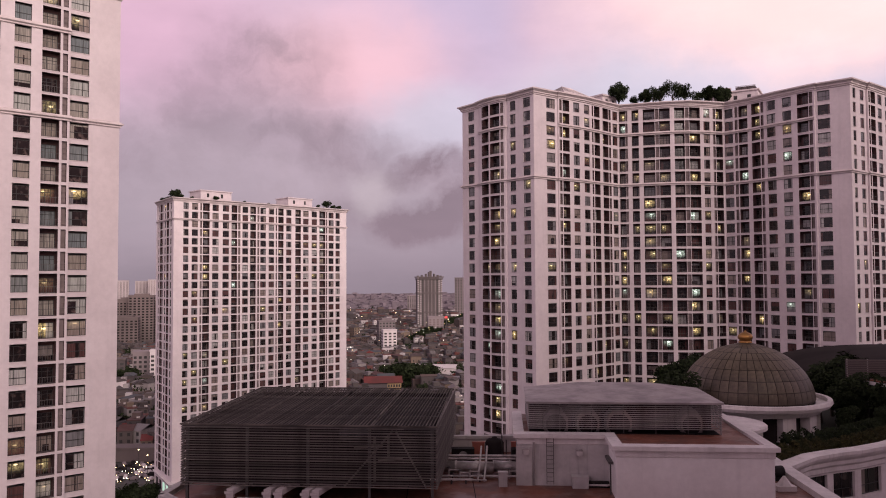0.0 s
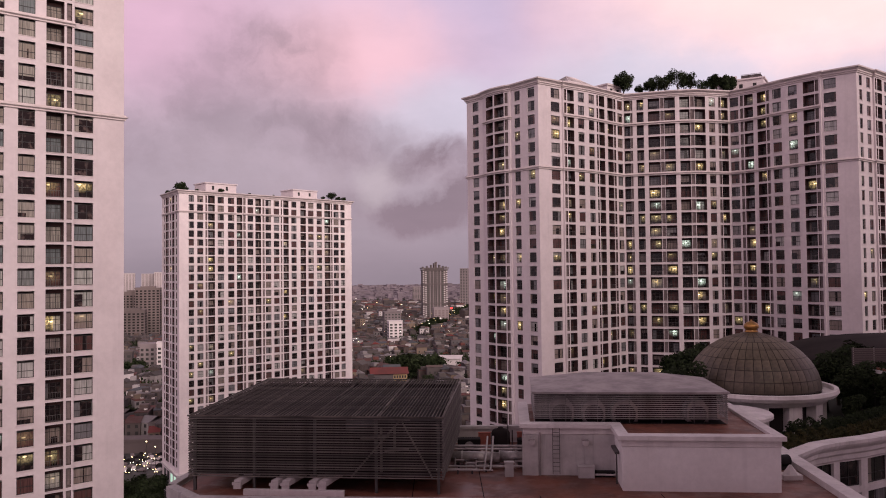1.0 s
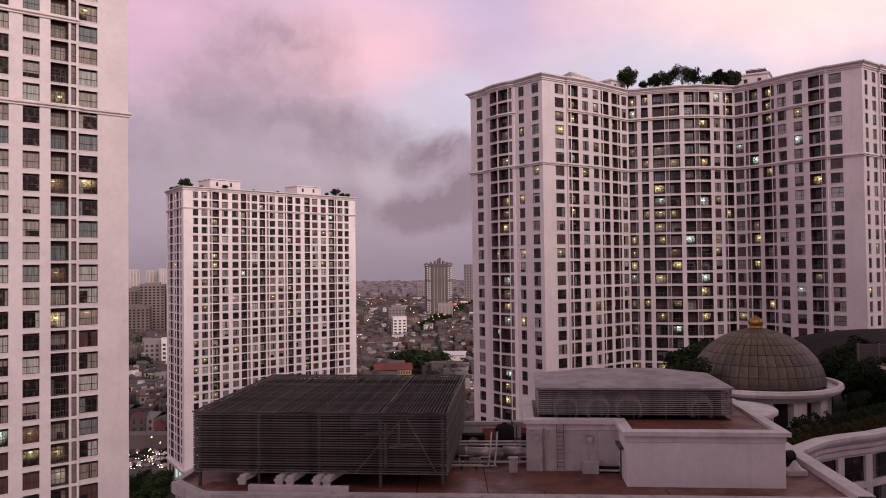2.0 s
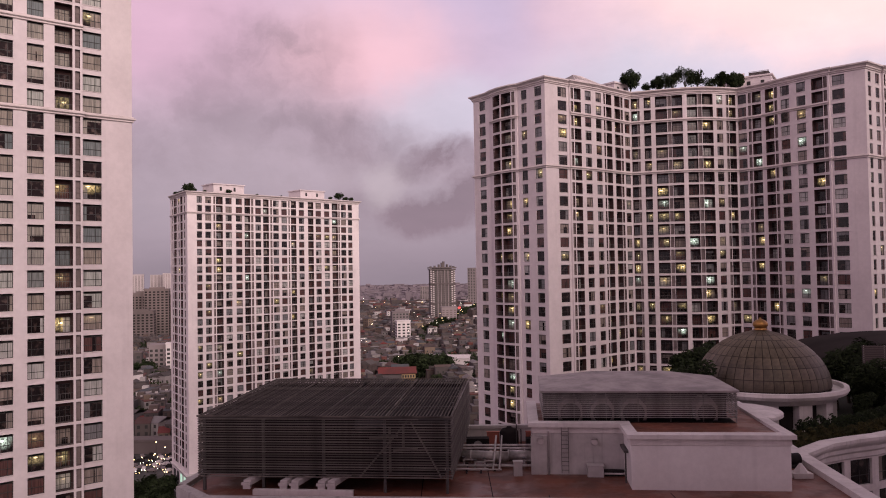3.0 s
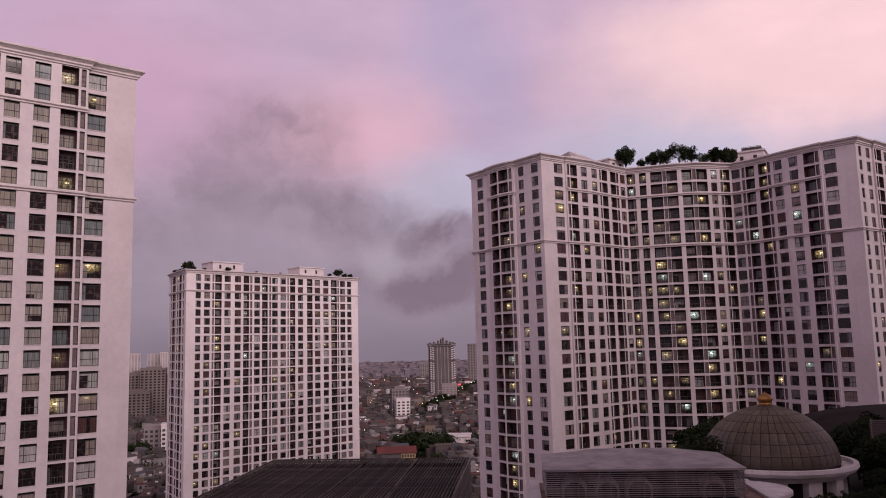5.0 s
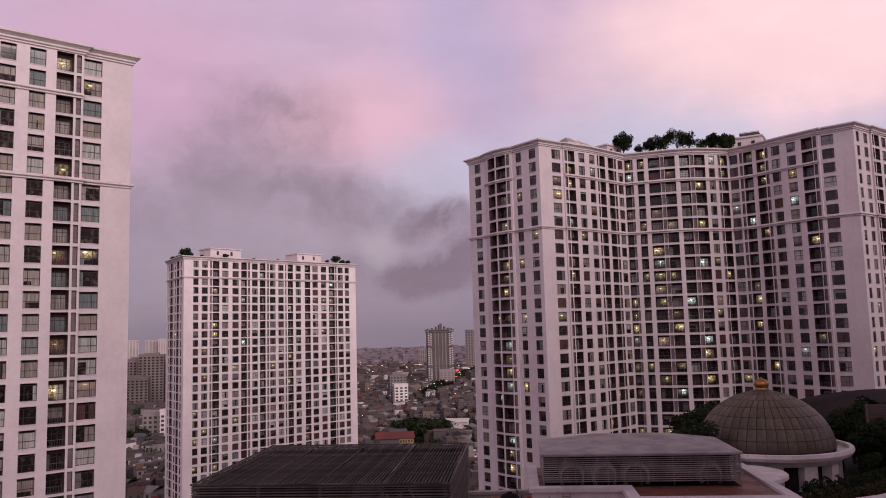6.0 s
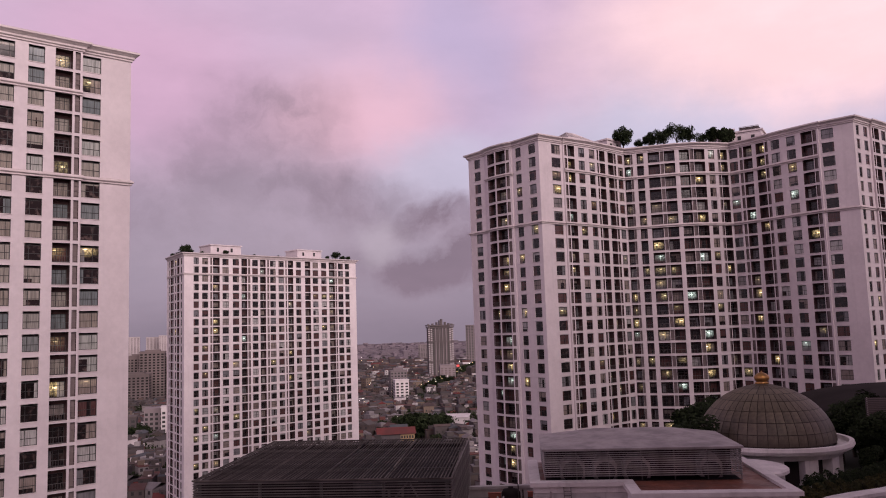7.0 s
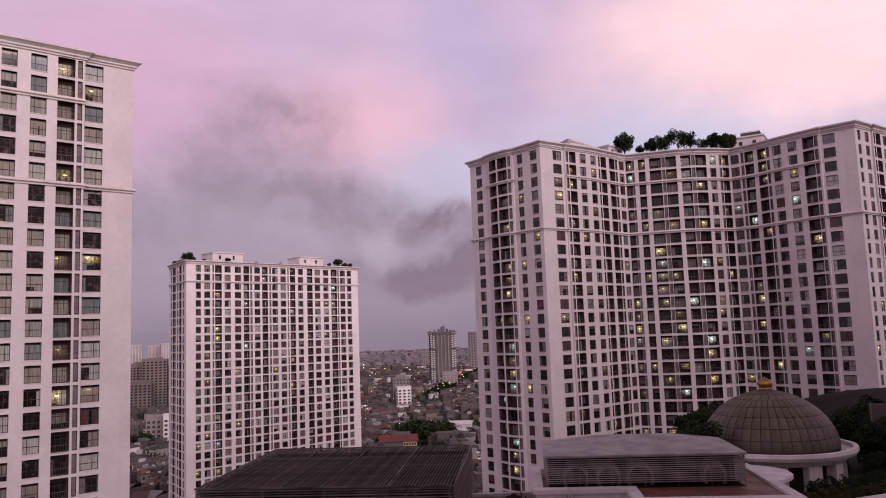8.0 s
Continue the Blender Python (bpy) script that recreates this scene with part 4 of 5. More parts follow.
for x in (1.4, 2.9, 4.2, 5.4):
    mb = MB()
    mb.tube((x, 58.5, DECK + 0.6), (x + 0.09, 58.49, DECK + 0.6), 0.48, 0.48, 16)
    part("collar", mb, M_DUCT, big)
for x in (1.0, 3.4, 5.6):
    mb = MB()
    mb.box(x, 58.0, DECK, x + 0.25, 59.0, DECK + 0.25)
    part("cradle", mb, M_STEEL, big)
for x in (3.3, 3.75):
    p = thing("pipe", "pale thin pipe climbing over the silver duct", "pipe", "thin pipes")
    mb = MB()
    mb.tube((x - 0.35, 56.3, DECK + 0.12), (x - 0.1, 57.9, DECK + 1.05), 0.075)
    mb.tube((x - 0.1, 57.9, DECK + 1.05), (x + 0.25, 62.0, DECK + 1.35), 0.075)
    part("run", mb, M_PIPE, p)
for y, x0, x1, z, r in ((57.2, 0.2, 5.9, 0.25, 0.09), (56.6, 0.6, 3.6, 0.14, 0.06), (56.1, -0.5, 2.6, 0.3, 0.1)):
    p = thing("pipe", "pale pipe lying on the wet red deck", "pipe", "deck pipes")
    mb = MB()
    mb.tube((x0, y, DECK + z), (x1, y - 0.25, DECK + z), r)
    part("run", mb, M_PIPE, p)
    for k in range(3):
        mb = MB()
        xx = x0 + (x1 - x0) * (k + 0.5) / 3
        mb.box(xx - 0.06, y - 0.3, DECK, xx + 0.06, y + 0.1, DECK + z)
        part("saddle", mb, M_STEEL, p)
for k, (x, y, h) in enumerate(((0.9, 57.6, 0.75), (1.7, 57.3, 0.6), (2.4, 56.9, 0.8), (5.3, 57.2, 0.7), (0.3, 56.6, 0.55))):
    p = thing("valve_stand", "small pale pipe riser with a valve wheel", "pipe", "valve stands")
    mb = MB()
    mb.tube((x, y, DECK), (x, y, DECK + h), 0.06)
    mb.tube((x, y, DECK + h * 0.8), (x + 0.7, y - 0.05, DECK + h * 0.8), 0.055)
    part("riser", mb, M_PIPE, p)
    mb = MB()
    mb.lathe([(0.05, DECK + h + 0.02), (0.16, DECK + h + 0.02), (0.16, DECK + h + 0.06), (0.05, DECK + h + 0.06)], 12, cx=x, cy=y)
    part("wheel", mb, M_STEEL, p)
for y, z in ((59.6, 0.95), (60.2, 1.05)):
    p = thing("pipe", "grey pipe carried across behind the silver duct", "pipe", "rear pipes")
    mb = MB()
    mb.tube((0.9, y, DECK + z), (6.6, y - 0.3, DECK + z), 0.1)
    part("run", mb, M_DUCT, p)
    for x in (1.6, 3.8, 6.0):
        mb = MB()
        mb.box(x, y - 0.2, DECK, x + 0.08, y, DECK + z - 0.05)
        part("bracket", mb, M_STEEL, p)
b = thing("equipment_box", "small pale metal cabinet on the deck", "box")
mb = MB()
mb.box(4.35, 54.9, DECK + 0.02, 4.95, 55.3, DECK + 1.0)
mb.box(4.3, 54.85, DECK + 1.0, 5.0, 55.35, DECK + 1.06)
part("casing", mb, M_BLOCK, b)
for x, y, w, h in ((1.2, 62.0, 1.8, 1.15), (6.0, 62.4, 1.3, 1.0)):
    b = thing("outdoor_unit", "dark grey air-conditioning unit behind the duct", "air conditioner", "outdoor units")
    mb = MB()
    mb.box(x, y, DECK + 0.1, x + w, y + 0.9, DECK + h)
    part("casing", mb, M_UNIT, b)
    mb = MB()
    mb.tube((x + w / 2, y - 0.04, DECK + h * 0.55), (x + w / 2, y + 0.02, DECK + h * 0.55), 0.36, 0.36, 16)
    part("fan_grille", mb, M_SHEET, b)
    mb = MB()
    mb.box(x, y + 0.1, DECK, x + w, y + 0.2, DECK + 0.1)
    part("foot", mb, M_STEEL, b)
for x, w in ((2.9, 1.0), (6.05, 1.1)):
    mb = MB()
    mb.box(x, 63.4, DECK + 0.02, x + w, 63.6, DECK + 1.35)
    mb.box(x - 0.04, 63.36, DECK + 1.35, x + w + 0.04, 63.64, DECK + 1.4)
    tagged(part("cover_panel", mb, M_ORANGE), "faded orange sheet panel by the parapet", "panel", "cover panels")
tank = thing("water_tank", "black round tank beside the rear parapet", "tank")
mb = MB()
mb.lathe([(0.02, DECK), (0.72, DECK), (0.75, DECK + 0.2), (0.75, DECK + 1.5), (0.6, DECK + 1.75), (0.2, DECK + 1.85), (0.2, DECK + 1.95), (0.02, DECK + 1.95)], 20, cx=4.65, cy=62.8)
part("shell", mb, M_DARKROOF, tank, smooth=True)
for k in range(2):
    mb = MB()
    mb.tube((5.2 + 0.35 * k, 62.3, DECK), (5.2 + 0.35 * k, 62.3, DECK + 2.2 - 0.4 * k), 0.05)
    part("riser", mb, M_STEEL, tank)
mb = MB()
mb.box(0.6, 66.0, DECK, 9.0, 66.35, DECK + 1.15)
mb.box(0.5, 65.9, DECK + 1.15, 9.1, 66.45, DECK + 1.4)
part("parapet", mb, M_BLOCK, near)
cow = thing("roof_vent", "small pale peaked roof vent on the deck", "vent")
mb = MB()
mb.box(23.2, 53.2, DECK + 0.02, 24.5, 54.2, DECK + 0.35)
mb.tube((23.85, 53.7, DECK + 0.35), (23.85, 53.7, DECK + 0.95), 0.55, 0.08, 6)
part("cap", mb, M_STONE, cow)
drum = thing("pipe", "dark grey pipe elbow beside the plant room", "pipe")
mb = MB()
mb.tube((23.1, 56.2, DECK + 0.55), (25.0, 56.6, DECK + 0.55), 0.42, 0.42, 14)
mb.tube((24.3, 56.5, DECK + 0.5), (24.3, 58.5, DECK + 1.2), 0.4, 0.4, 14)
mb.box(23.4, 55.9, DECK, 24.8, 57.0, DECK + 0.2)
part("run", mb, M_UNIT, drum, smooth=True)

# ---- curved podium with its garden and dome ----
GARDEN = EYE - 21.6
wing = thing("podium_wing", "pale curved podium wing with moulded cornice and large windows", "building")
face = [(27.0, 73.0), (32.5, 79.5), (38.0, 84.8), (41.8, 88.2), (45.3, 90.0), (49.4, 91.6), (54.0, 94.2), (61.0, 99.5), (70.0, 104.5), (84.0, 108.0)]
WTOP = EYE - 19.9


def wing_front():
    sweepmb = MB()
    sweep(sweepmb, face, [(0.0, WTOP - 2.5), (0.25, WTOP - 2.3), (0.25, WTOP - 1.8), (0.55, WTOP - 1.5), (0.55, WTOP - 1.1), (1.0, WTOP - 0.7), (1.2, WTOP - 0.35), (1.2, WTOP), (-0.5, WTOP + 0.05), (-0.5, GARDEN)])
    part("cornice", sweepmb, M_STONE, wing)
    for p, q in zip(face[:-1], face[1:]):
        F, L = seg_frame(p, q), (Vector(q) - Vector(p)).length
        wall = MB()
        k = max(1, round(L / 4.2))
        edge = 0.0

        def quad(x0, z0, x1, z1, y=0.0, mi=0):
            wall.quad(F @ Vector((x0, y, z0)), F @ Vector((x1, y, z0)), F @ Vector((x1, y, z1)), F @ Vector((x0, y, z1)), mi)
        for i in range(k):
            a, b = L * (i + 0.12) / k, L * (i + 0.88) / k
            quad(edge, 0, a, WTOP - 2.4)
            edge, prev = b, 0.0
            for r in reversed(range(4)):
                z1 = WTOP - 2.65 - 3.8 * r
                z0 = z1 - 3.0
                quad(a, prev, b, z0)
                prev = z1
                for c4 in (((a, 0, z0), (a, 0.5, z0), (a, 0.5, z1), (a, 0, z1)), ((b, 0.5, z0), (b, 0, z0), (b, 0, z1), (b, 0.5, z1)),
                           ((a, 0, z1), (a, 0.5, z1), (b, 0.5, z1), (b, 0, z1)), ((a, 0.5, z0), (a, 0, z0), (b, 0, z0), (b, 0.5, z0))):
                    wall.quad(*[F @ Vector(c) for c in c4])
                at = F @ Matrix.Translation((a, 0.2, z0))
                fr = MB()
                w, h, f = b - a, z1 - z0, 0.09
                lattice(fr, [0, f, w * 0.5 - 0.04, w * 0.5 + 0.04, w - f, w], [0, f, h * 0.34, h * 0.34 + 0.08, h - f, h], {(1, 1), (3, 1), (1, 3), (3, 3)}, 0.14, 0.22)
                win = part("window", fr, M_FRAME, wing, at=at)
                pn = MB(uv=True)
                pn.quad((0.02, 0.2, 0.02), (w - 0.02, 0.2, 0.02), (w - 0.02, 0.2, h - 0.02), (0.02, 0.2, h - 0.02))
                part("pane", pn, M_PANE, win)
            quad(a, prev, b, WTOP - 2.4)
        quad(edge, 0, L, WTOP - 2.4)
        part("wall", wall, M_STONE, wing)


wing_front()
garden_poly = [(27.0, 73.3), (32.5, 79.8), (38.0, 85.1), (41.8, 88.5), (45.3, 90.3), (49.4, 91.9), (54.0, 94.5), (61.0, 99.8), (70.0, 104.8), (84.0, 108.3),
               (130.0, 112.0), (130.0, 172.0), (96.0, 170.0), (66.0, 150.0), (34.0, 140.0), (26.0, 120.0)]
mb = MB()
mb.prism(garden_poly, GARDEN - 1.0, GARDEN)
part("garden_roof", mb, M_GROUND, wing, "dark planted roof garden")
mb = MB()
for a, b in zip(garden_poly[9:], garden_poly[10:] + garden_poly[:1]):
    mb.quad((*a, 0), (*b, 0), (*b, GARDEN - 1), (*a, GARDEN - 1))
part("rear_wall", mb, M_STONE, wing)


def dome_pavilion():
    cx, cy = 43.8, 110.0
    rz, R, H = EYE - 16.6, 8.9, 7.5
    d = thing("dome_pavilion", "round pavilion with bronze panelled dome and gold finial", "pavilion", at=pose(cx, cy, 0))
    prof = lambda t: (R * max(0.0, math.cos(t)) ** 1.06, rz + H * math.sin(t) ** 1.05)
    mb = MB()
    mb.lathe([(prof(radians(a))[0] - 0.07, prof(radians(a))[1] - 0.05) for a in range(0, 91, 6)], 72)
    part("dome_shell", mb, M_SEAM, d, smooth=True)
    rings, seg = [1, 13, 25, 37, 49, 60, 70, 79], 44
    for t0, t1 in zip(rings[:-1], rings[1:]):
        k = seg if t1 < 65 else seg // 2
        da, g = 2 * math.pi / k, 0.05
        mb = MB()
        for i in range(3):
            for j in range(3):
                q = []
                for ii, jj in ((i, j), (i + 1, j), (i + 1, j + 1), (i, j + 1)):
                    r, z = prof(radians(t0 + 0.35 + (t1 - t0 - 0.7) * jj / 3))
                    a = -da / 2 + g / max(r, 1) + (da - 2 * g / max(r, 1)) * ii / 3
                    q.append((r * math.cos(a), r * math.sin(a), z))
                mb.quad(*q)
        me = mb.mesh("panel", M_DOME, True)
        for i in range(k):
            part("panel", me, None, d, at=pose(0, 0, 0, 0, 0, 360 * i / k))
    mb = MB()
    z = rz + H * math.sin(radians(79))
    r0 = prof(radians(79))[0] + 0.04
    mb.lathe([(r0, z - 0.06), (r0 * 0.96, z + 0.04), (r0 * 0.6, z + 0.16), (0.02, z + 0.24)], 24)
    part("cap", mb, M_DOME, d, smooth=True)
    mb = MB()
    z += 0.2
    mb.lathe([(0.9, z), (0.95, z + 0.12), (0.7, z + 0.22), (0.82, z + 0.36), (1.0, z + 0.62), (1.02, z + 0.86), (0.88, z + 1.14), (0.6, z + 1.36), (0.3, z + 1.5), (0.1, z + 1.62), (0.02, z + 1.8)], 20)
    part("finial", mb, M_GOLD, d, smooth=True)
    mb = MB()
    mb.lathe([(8.8, rz - 0.35), (10.3, rz - 0.35), (10.3, rz + 0.2), (10.9, rz + 0.2), (11.0, rz - 0.25), (10.7, rz - 0.7), (9.9, rz - 0.9), (9.5, rz - 1.5), (9.0, rz - 1.6)], 72)
    part("ledge", mb, M_STONE, d, "pale moulded ring ledge")
    # wall behind the piers, with the openings' shade in its colour
    mb = MB()
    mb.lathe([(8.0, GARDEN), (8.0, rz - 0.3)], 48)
    part("inner_wall", mb, M_DARKROOF, d, "recessed wall, darkened for the shade between the piers")
    pier = MB()
    pier.box(8.0, -0.95, GARDEN, 9.3, 0.95, rz - 1.45)
    pier.box(8.0, -1.05, GARDEN, 9.4, 1.05, GARDEN + 0.4)
    me = pier.mesh("pier", M_STONE)
    for i in range(13):
        part("pier", me, None, d, at=pose(0, 0, 0, 0, 0, 360 / 13 * i + 5))
    return d


dome_pavilion()
# low rounded canopy beside the dome
can = thing("canopy", "pale flat rounded canopy beside the dome", "canopy")
mb = MB()
mb.lathe([(0.02, EYE - 17.5), (5.3, EYE - 17.5), (5.5, EYE - 17.65), (5.5, EYE - 18.0), (5.0, EYE - 18.2), (0.02, EYE - 18.2)], 40, cx=34.6, cy=95.5)
part("slab", mb, M_STONE, can)
# round wall, near-black for the shade under the slab
mb = MB()
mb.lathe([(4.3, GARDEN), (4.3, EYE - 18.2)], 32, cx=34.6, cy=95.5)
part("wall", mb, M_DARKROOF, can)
# dark roof at the tower's foot, screen and terrace
low = thing("low_hall", "low hall with a dark shallow domed roof", "building")
mb = MB()
mb.lathe([(26 * math.sin(radians(a)), EYE - 19.2 + 6.3 * math.cos(radians(a))) for a in range(2, 91, 8)] + [(26.0, GARDEN)], 64, cx=87.0, cy=147.0)
part("roof", mb, M_DARKROOF, low, smooth=True)
scr = thing("louvred_screen", "pale slatted screen on the garden roof", "screen")
F = pose(61.5, 116.5, 0, 0, 0, -8)
me = MB()
me.box(0, 0, 0, 12.0, 0.06, 0.14)
me = me.mesh("slat", M_FARWALL3)
mb = MB()
mb.box(0.0, 0.22, GARDEN, 12.0, 0.4, EYE - 12.2, F)
part("backing_wall", mb, M_FARWALL2, scr, "dim wall behind the slats")
for i in range(13):
    part("slat", me, None, scr, at=F @ pose(0, 0, EYE - 15.6 + i * 0.27))
for x in (0.1, 3.0, 6.0, 8.9):
    mb = MB()
    mb.box(x, 0.08, GARDEN, x + 0.12, 0.2, EYE - 12.1, F)
    part("post", mb, M_SHEET, scr)
ter = thing("terrace_roof", "small red tiled terrace roof with white edge", "roof")
F = pose(64.0, 107.5, 0, 0, 0, 12)
mb = MB()
mb.box(0, 0, EYE - 14.9, 10, 6, EYE - 14.7, F)
part("tiles", mb, M_DECK, ter)
mb = MB()
mb.box(-0.3, -0.3, EYE - 15.4, 10.3, 6.3, EYE - 14.95, F)
part("edge", mb, M_STONE, ter)
# wall below the terrace roof, near-black for its shade
mb = MB()
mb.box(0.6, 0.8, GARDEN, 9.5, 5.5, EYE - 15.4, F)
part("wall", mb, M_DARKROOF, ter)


# ---- trees ----
def tree(h, spread, seed, leaves=900, leaf=0.42, material=None, label="dark green leafy tree", category="tree", group="trees"):
    r = random.Random(seed)
    t = thing("tree", label, category, group)
    mb = MB()
    mb.tube((0, 0, 0), (0.05 * h * r.uniform(-1, 1), 0, h * 0.5), 0.035 * h, 0.02 * h, 8)
    tips = []
    for i in range(6):
        a = r.uniform(0, 2 * math.pi)
        q = (spread * 0.6 * math.cos(a), spread * 0.6 * math.sin(a), h * r.uniform(0.5, 0.85))
        mb.tube((0, 0, h * r.uniform(0.25, 0.45)), q, 0.014 * h, 0.005 * h, 5)
        tips.append(q)
    part("trunk", mb, M_BARK, t)
    tips += [(r.uniform(-1, 1) * spread * 0.5, r.uniform(-1, 1) * spread * 0.5, h * r.uniform(0.45, 0.95)) for _ in range(7)]
    mb = MB()
    for i in range(leaves):
        c = Vector(r.choice(tips))
        o = Vector((r.gauss(0, 1), r.gauss(0, 1), r.gauss(0, 0.8))).normalized() * (spread * 0.42 * r.random() ** 0.4)
        p = c + o
        u = Vector((r.gauss(0, 1), r.gauss(0, 1), r.gauss(0, 1))).normalized()
        v = u.orthogonal().normalized() * leaf * r.uniform(0.5, 1.1)
        u = u * leaf * r.uniform(0.6, 1.3)
        mb.quad(p - u, p + v * 0.6, p + u, p - v * 0.6)
    part("crown", mb, material or M_LEAF, t)
    return t


def place_trees(proto, spots):
    first = True
    for x, y, z, s, a in spots:
        m = pose(x, y, z, 0, 0, a) @ Matrix.Diagonal((s, s, s, 1))
        if first:
            proto.matrix_basis = m
            first = False
        else:
            c = copy_thing(proto, Matrix.Identity(4))
            c.matrix_basis = m


# garden on the curved tower's roof
place_trees(tree(6.2, 2.7, 11, 2800, 0.30, group="rooftop trees", label="dark leafy tree in the tower's rooftop garden"),
            [(48.6, 203.0, TOP - 0.5, 1.05, 0), (55.0, 201.5, TOP - 0.5, 0.75, 80), (72.5, 201.5, TOP - 0.5, 0.9, 200), (75.6, 202.0, TOP - 0.5, 0.85, 310), (52.6, 203.0, TOP - 0.5, 0.55, 30)])
place_trees(tree(7.2, 3.0, 12, 1300, 0.28, group="rooftop trees", label="thin airy tree in the tower's rooftop garden"),
            [(62.3, 201.0, TOP - 0.5, 1.0, 0), (59.0, 201.5, TOP - 0.5, 0.92, 120), (65.6, 201.2, TOP - 0.5, 0.9, 250), (57.2, 201.2, TOP - 0.5, 0.75, 20), (69.5, 201.4, TOP - 0.5, 0.7, 150)])
# small trees on the middle tower's roof
place_trees(tree(4.0, 2.4, 13, 700, 0.35, group="rooftop bushes", label="dark round bush on the slab tower's roof"),
            [(-99.5, 297.0, MTOP - 0.6, 1.05, 0), (-103.8, 301.5, MTOP - 0.6, 0.55, 50), (-47.5, 340.0, MTOP - 0.6, 1.0, 90), (-45.0, 341.5, MTOP - 0.6, 0.6, 10), (-84.5, 299.5, MTOP - 0.6, 0.5, 140), (-95.0, 291.0, MTOP - 0.6, 0.45, 70), (-97.5, 293.5, MTOP - 0.6, 0.6, 200), (-92.0, 293.5, MTOP - 0.6, 0.35, 20), (-50.5, 334.5, MTOP - 0.6, 0.5, 60), (-53.5, 331.8, MTOP - 0.6, 0.4, 250), (-42.5, 340.5, MTOP - 0.6, 0.5, 300), (-106.5, 303.5, MTOP - 0.6, 0.5, 90), (-76.0, 309.0, MTOP - 0.6, 0.3, 0), (-68.0, 316.5, MTOP - 0.6, 0.3, 40)])
# podium garden
place_trees(tree(8.5, 3.6, 14, 2200, 0.38, label="dense dark green tree in the podium garden", group="garden trees"),
            [(38.0, 124.0, GARDEN, 0.95, 0), (42.0, 127.0, GARDEN, 1.0, 70), (47.0, 128.0, GARDEN, 0.8, 160), (62.0, 122.0, GARDEN, 1.0, 20), (67.5, 125.0, GARDEN, 1.05, 200),
             (58.5, 112.0, GARDEN, 0.8, 310), (64.0, 110.5, GARDEN, 0.8, 100), (70.0, 116.0, GARDEN, 0.8, 40), (75.0, 120.0, GARDEN, 0.85, 250), (55.0, 119.0, GARDEN, 0.7, 120),
             (61.0, 105.0, GARDEN, 0.5, 20), (66.5, 107.5, GARDEN, 0.5, 80), (57.0, 107.0, GARDEN, 0.62, 200), (60.5, 113.5, GARDEN, 0.85, 10), (66.0, 114.5, GARDEN, 0.8, 150), (71.5, 111.0, GARDEN, 0.75, 60), (57.5, 116.5, GARDEN, 0.85, 280), (54.8, 104.0, GARDEN, 0.5, 330), (64.0, 118.5, GARDEN, 0.9, 90), (70.0, 121.0, GARDEN, 0.95, 310), (36.5, 121.0, GARDEN, 0.85, 140), (40.0, 121.5, GARDEN, 0.8, 260), (34.5, 118.0, GARDEN, 0.6, 220),
             (32.4, 104.5, GARDEN, 0.98, 15), (29.8, 106.0, GARDEN, 0.8, 75), (34.6, 103.0, GARDEN, 0.72, 190)])


def hedge(path, h, depth, seed, material, label):
    r = random.Random(seed)
    t = thing("hedge", label, "hedge", "garden hedges")
    mb = MB()
    pts = [Vector(p) for p in path]
    for a, b in zip(pts[:-1], pts[1:]):
        L = (b - a).length
        n = Vector((-(b - a).y, (b - a).x)).normalized()
        for _ in range(int(L * 480)):
            q = a + (b - a) * r.random() + n * r.random() * depth
            z = GARDEN + h * (1 - r.random() ** 2.2) * (0.8 + 0.3 * math.sin(q.x * 1.7) * math.sin(q.y * 2.3))
            p = Vector((q.x, q.y, z))
            u = Vector((r.gauss(0, 1), r.gauss(0, 1), r.gauss(0, 1))).normalized()
            v = u.orthogonal().normalized() * 0.11
            mb.quad(p - u * 0.17, p + v, p + u * 0.17, p - v)
    part("foliage", mb, material, t)


hedge([(33.0, 81.0), (38.3, 86.0), (42.0, 89.3), (45.3, 91.0), (49.3, 92.7), (54.0, 95.4), (61.0, 100.6), (70, 106)], 2.5, 2.2, 5, M_LEAF2, "yellowish trimmed hedge along the podium cornice")
hedge([(42.0, 92.5), (47.0, 94.5), (53.0, 98.0), (60.0, 103.5), (68.0, 109)], 2.9, 2.5, 6, M_LEAF, "tall dark green hedge in the podium garden")
for x, y, z in ((45.2, 98.2, GARDEN + 1.6), (55.2, 104.5, GARDEN + 3.6), (54.0, 97.8, GARDEN + 1.0)):
    l = thing("garden_lamp", "small glowing garden lamp among the plants", "lamp", "garden lamps")
    mb = MB()
    mb.tube((x, y, GARDEN), (x, y, z), 0.05)
    part("pole", mb, M_STEEL, l)
    mb = MB()
    mb.lathe([(0.01, z), (0.08, z + 0.05), (0.08, z + 0.13), (0.01, z + 0.18)], 10, cx=x, cy=y)
    part("bulb", mb, M_LAMP, l)


# ---- the town ----
def block_windows(mb, F, w, d, z0, z1, mi, rise=3.3, step=3.2, r=None):
    k = max(1, int(w / step))
    kd = max(1, int(d / step))
    n = max(1, int((z1 - z0) / rise))
    for f in range(n):
        z = z0 + rise * f + 1.0
        for i in range(k):
            if r and r.random() < 0.15:
                continue
            x = -w / 2 + w * (i + 0.5) / k
            mb.box(x - 0.65, -d / 2 - 0.06, z, x + 0.65, -d / 2 + 0.05, z + 1.6, F, mi)
        for i in range(kd):
            y = -d / 2 + d * (i + 0.5) / kd
            mb.box(w / 2 - 0.05, y - 0.6, z, w / 2 + 0.06, y + 0.6, z + 1.6, F, mi)
            mb.box(-w / 2 - 0.06, y - 0.6, z, -w / 2 + 0.05, y + 0.6, z + 1.6, F, mi)


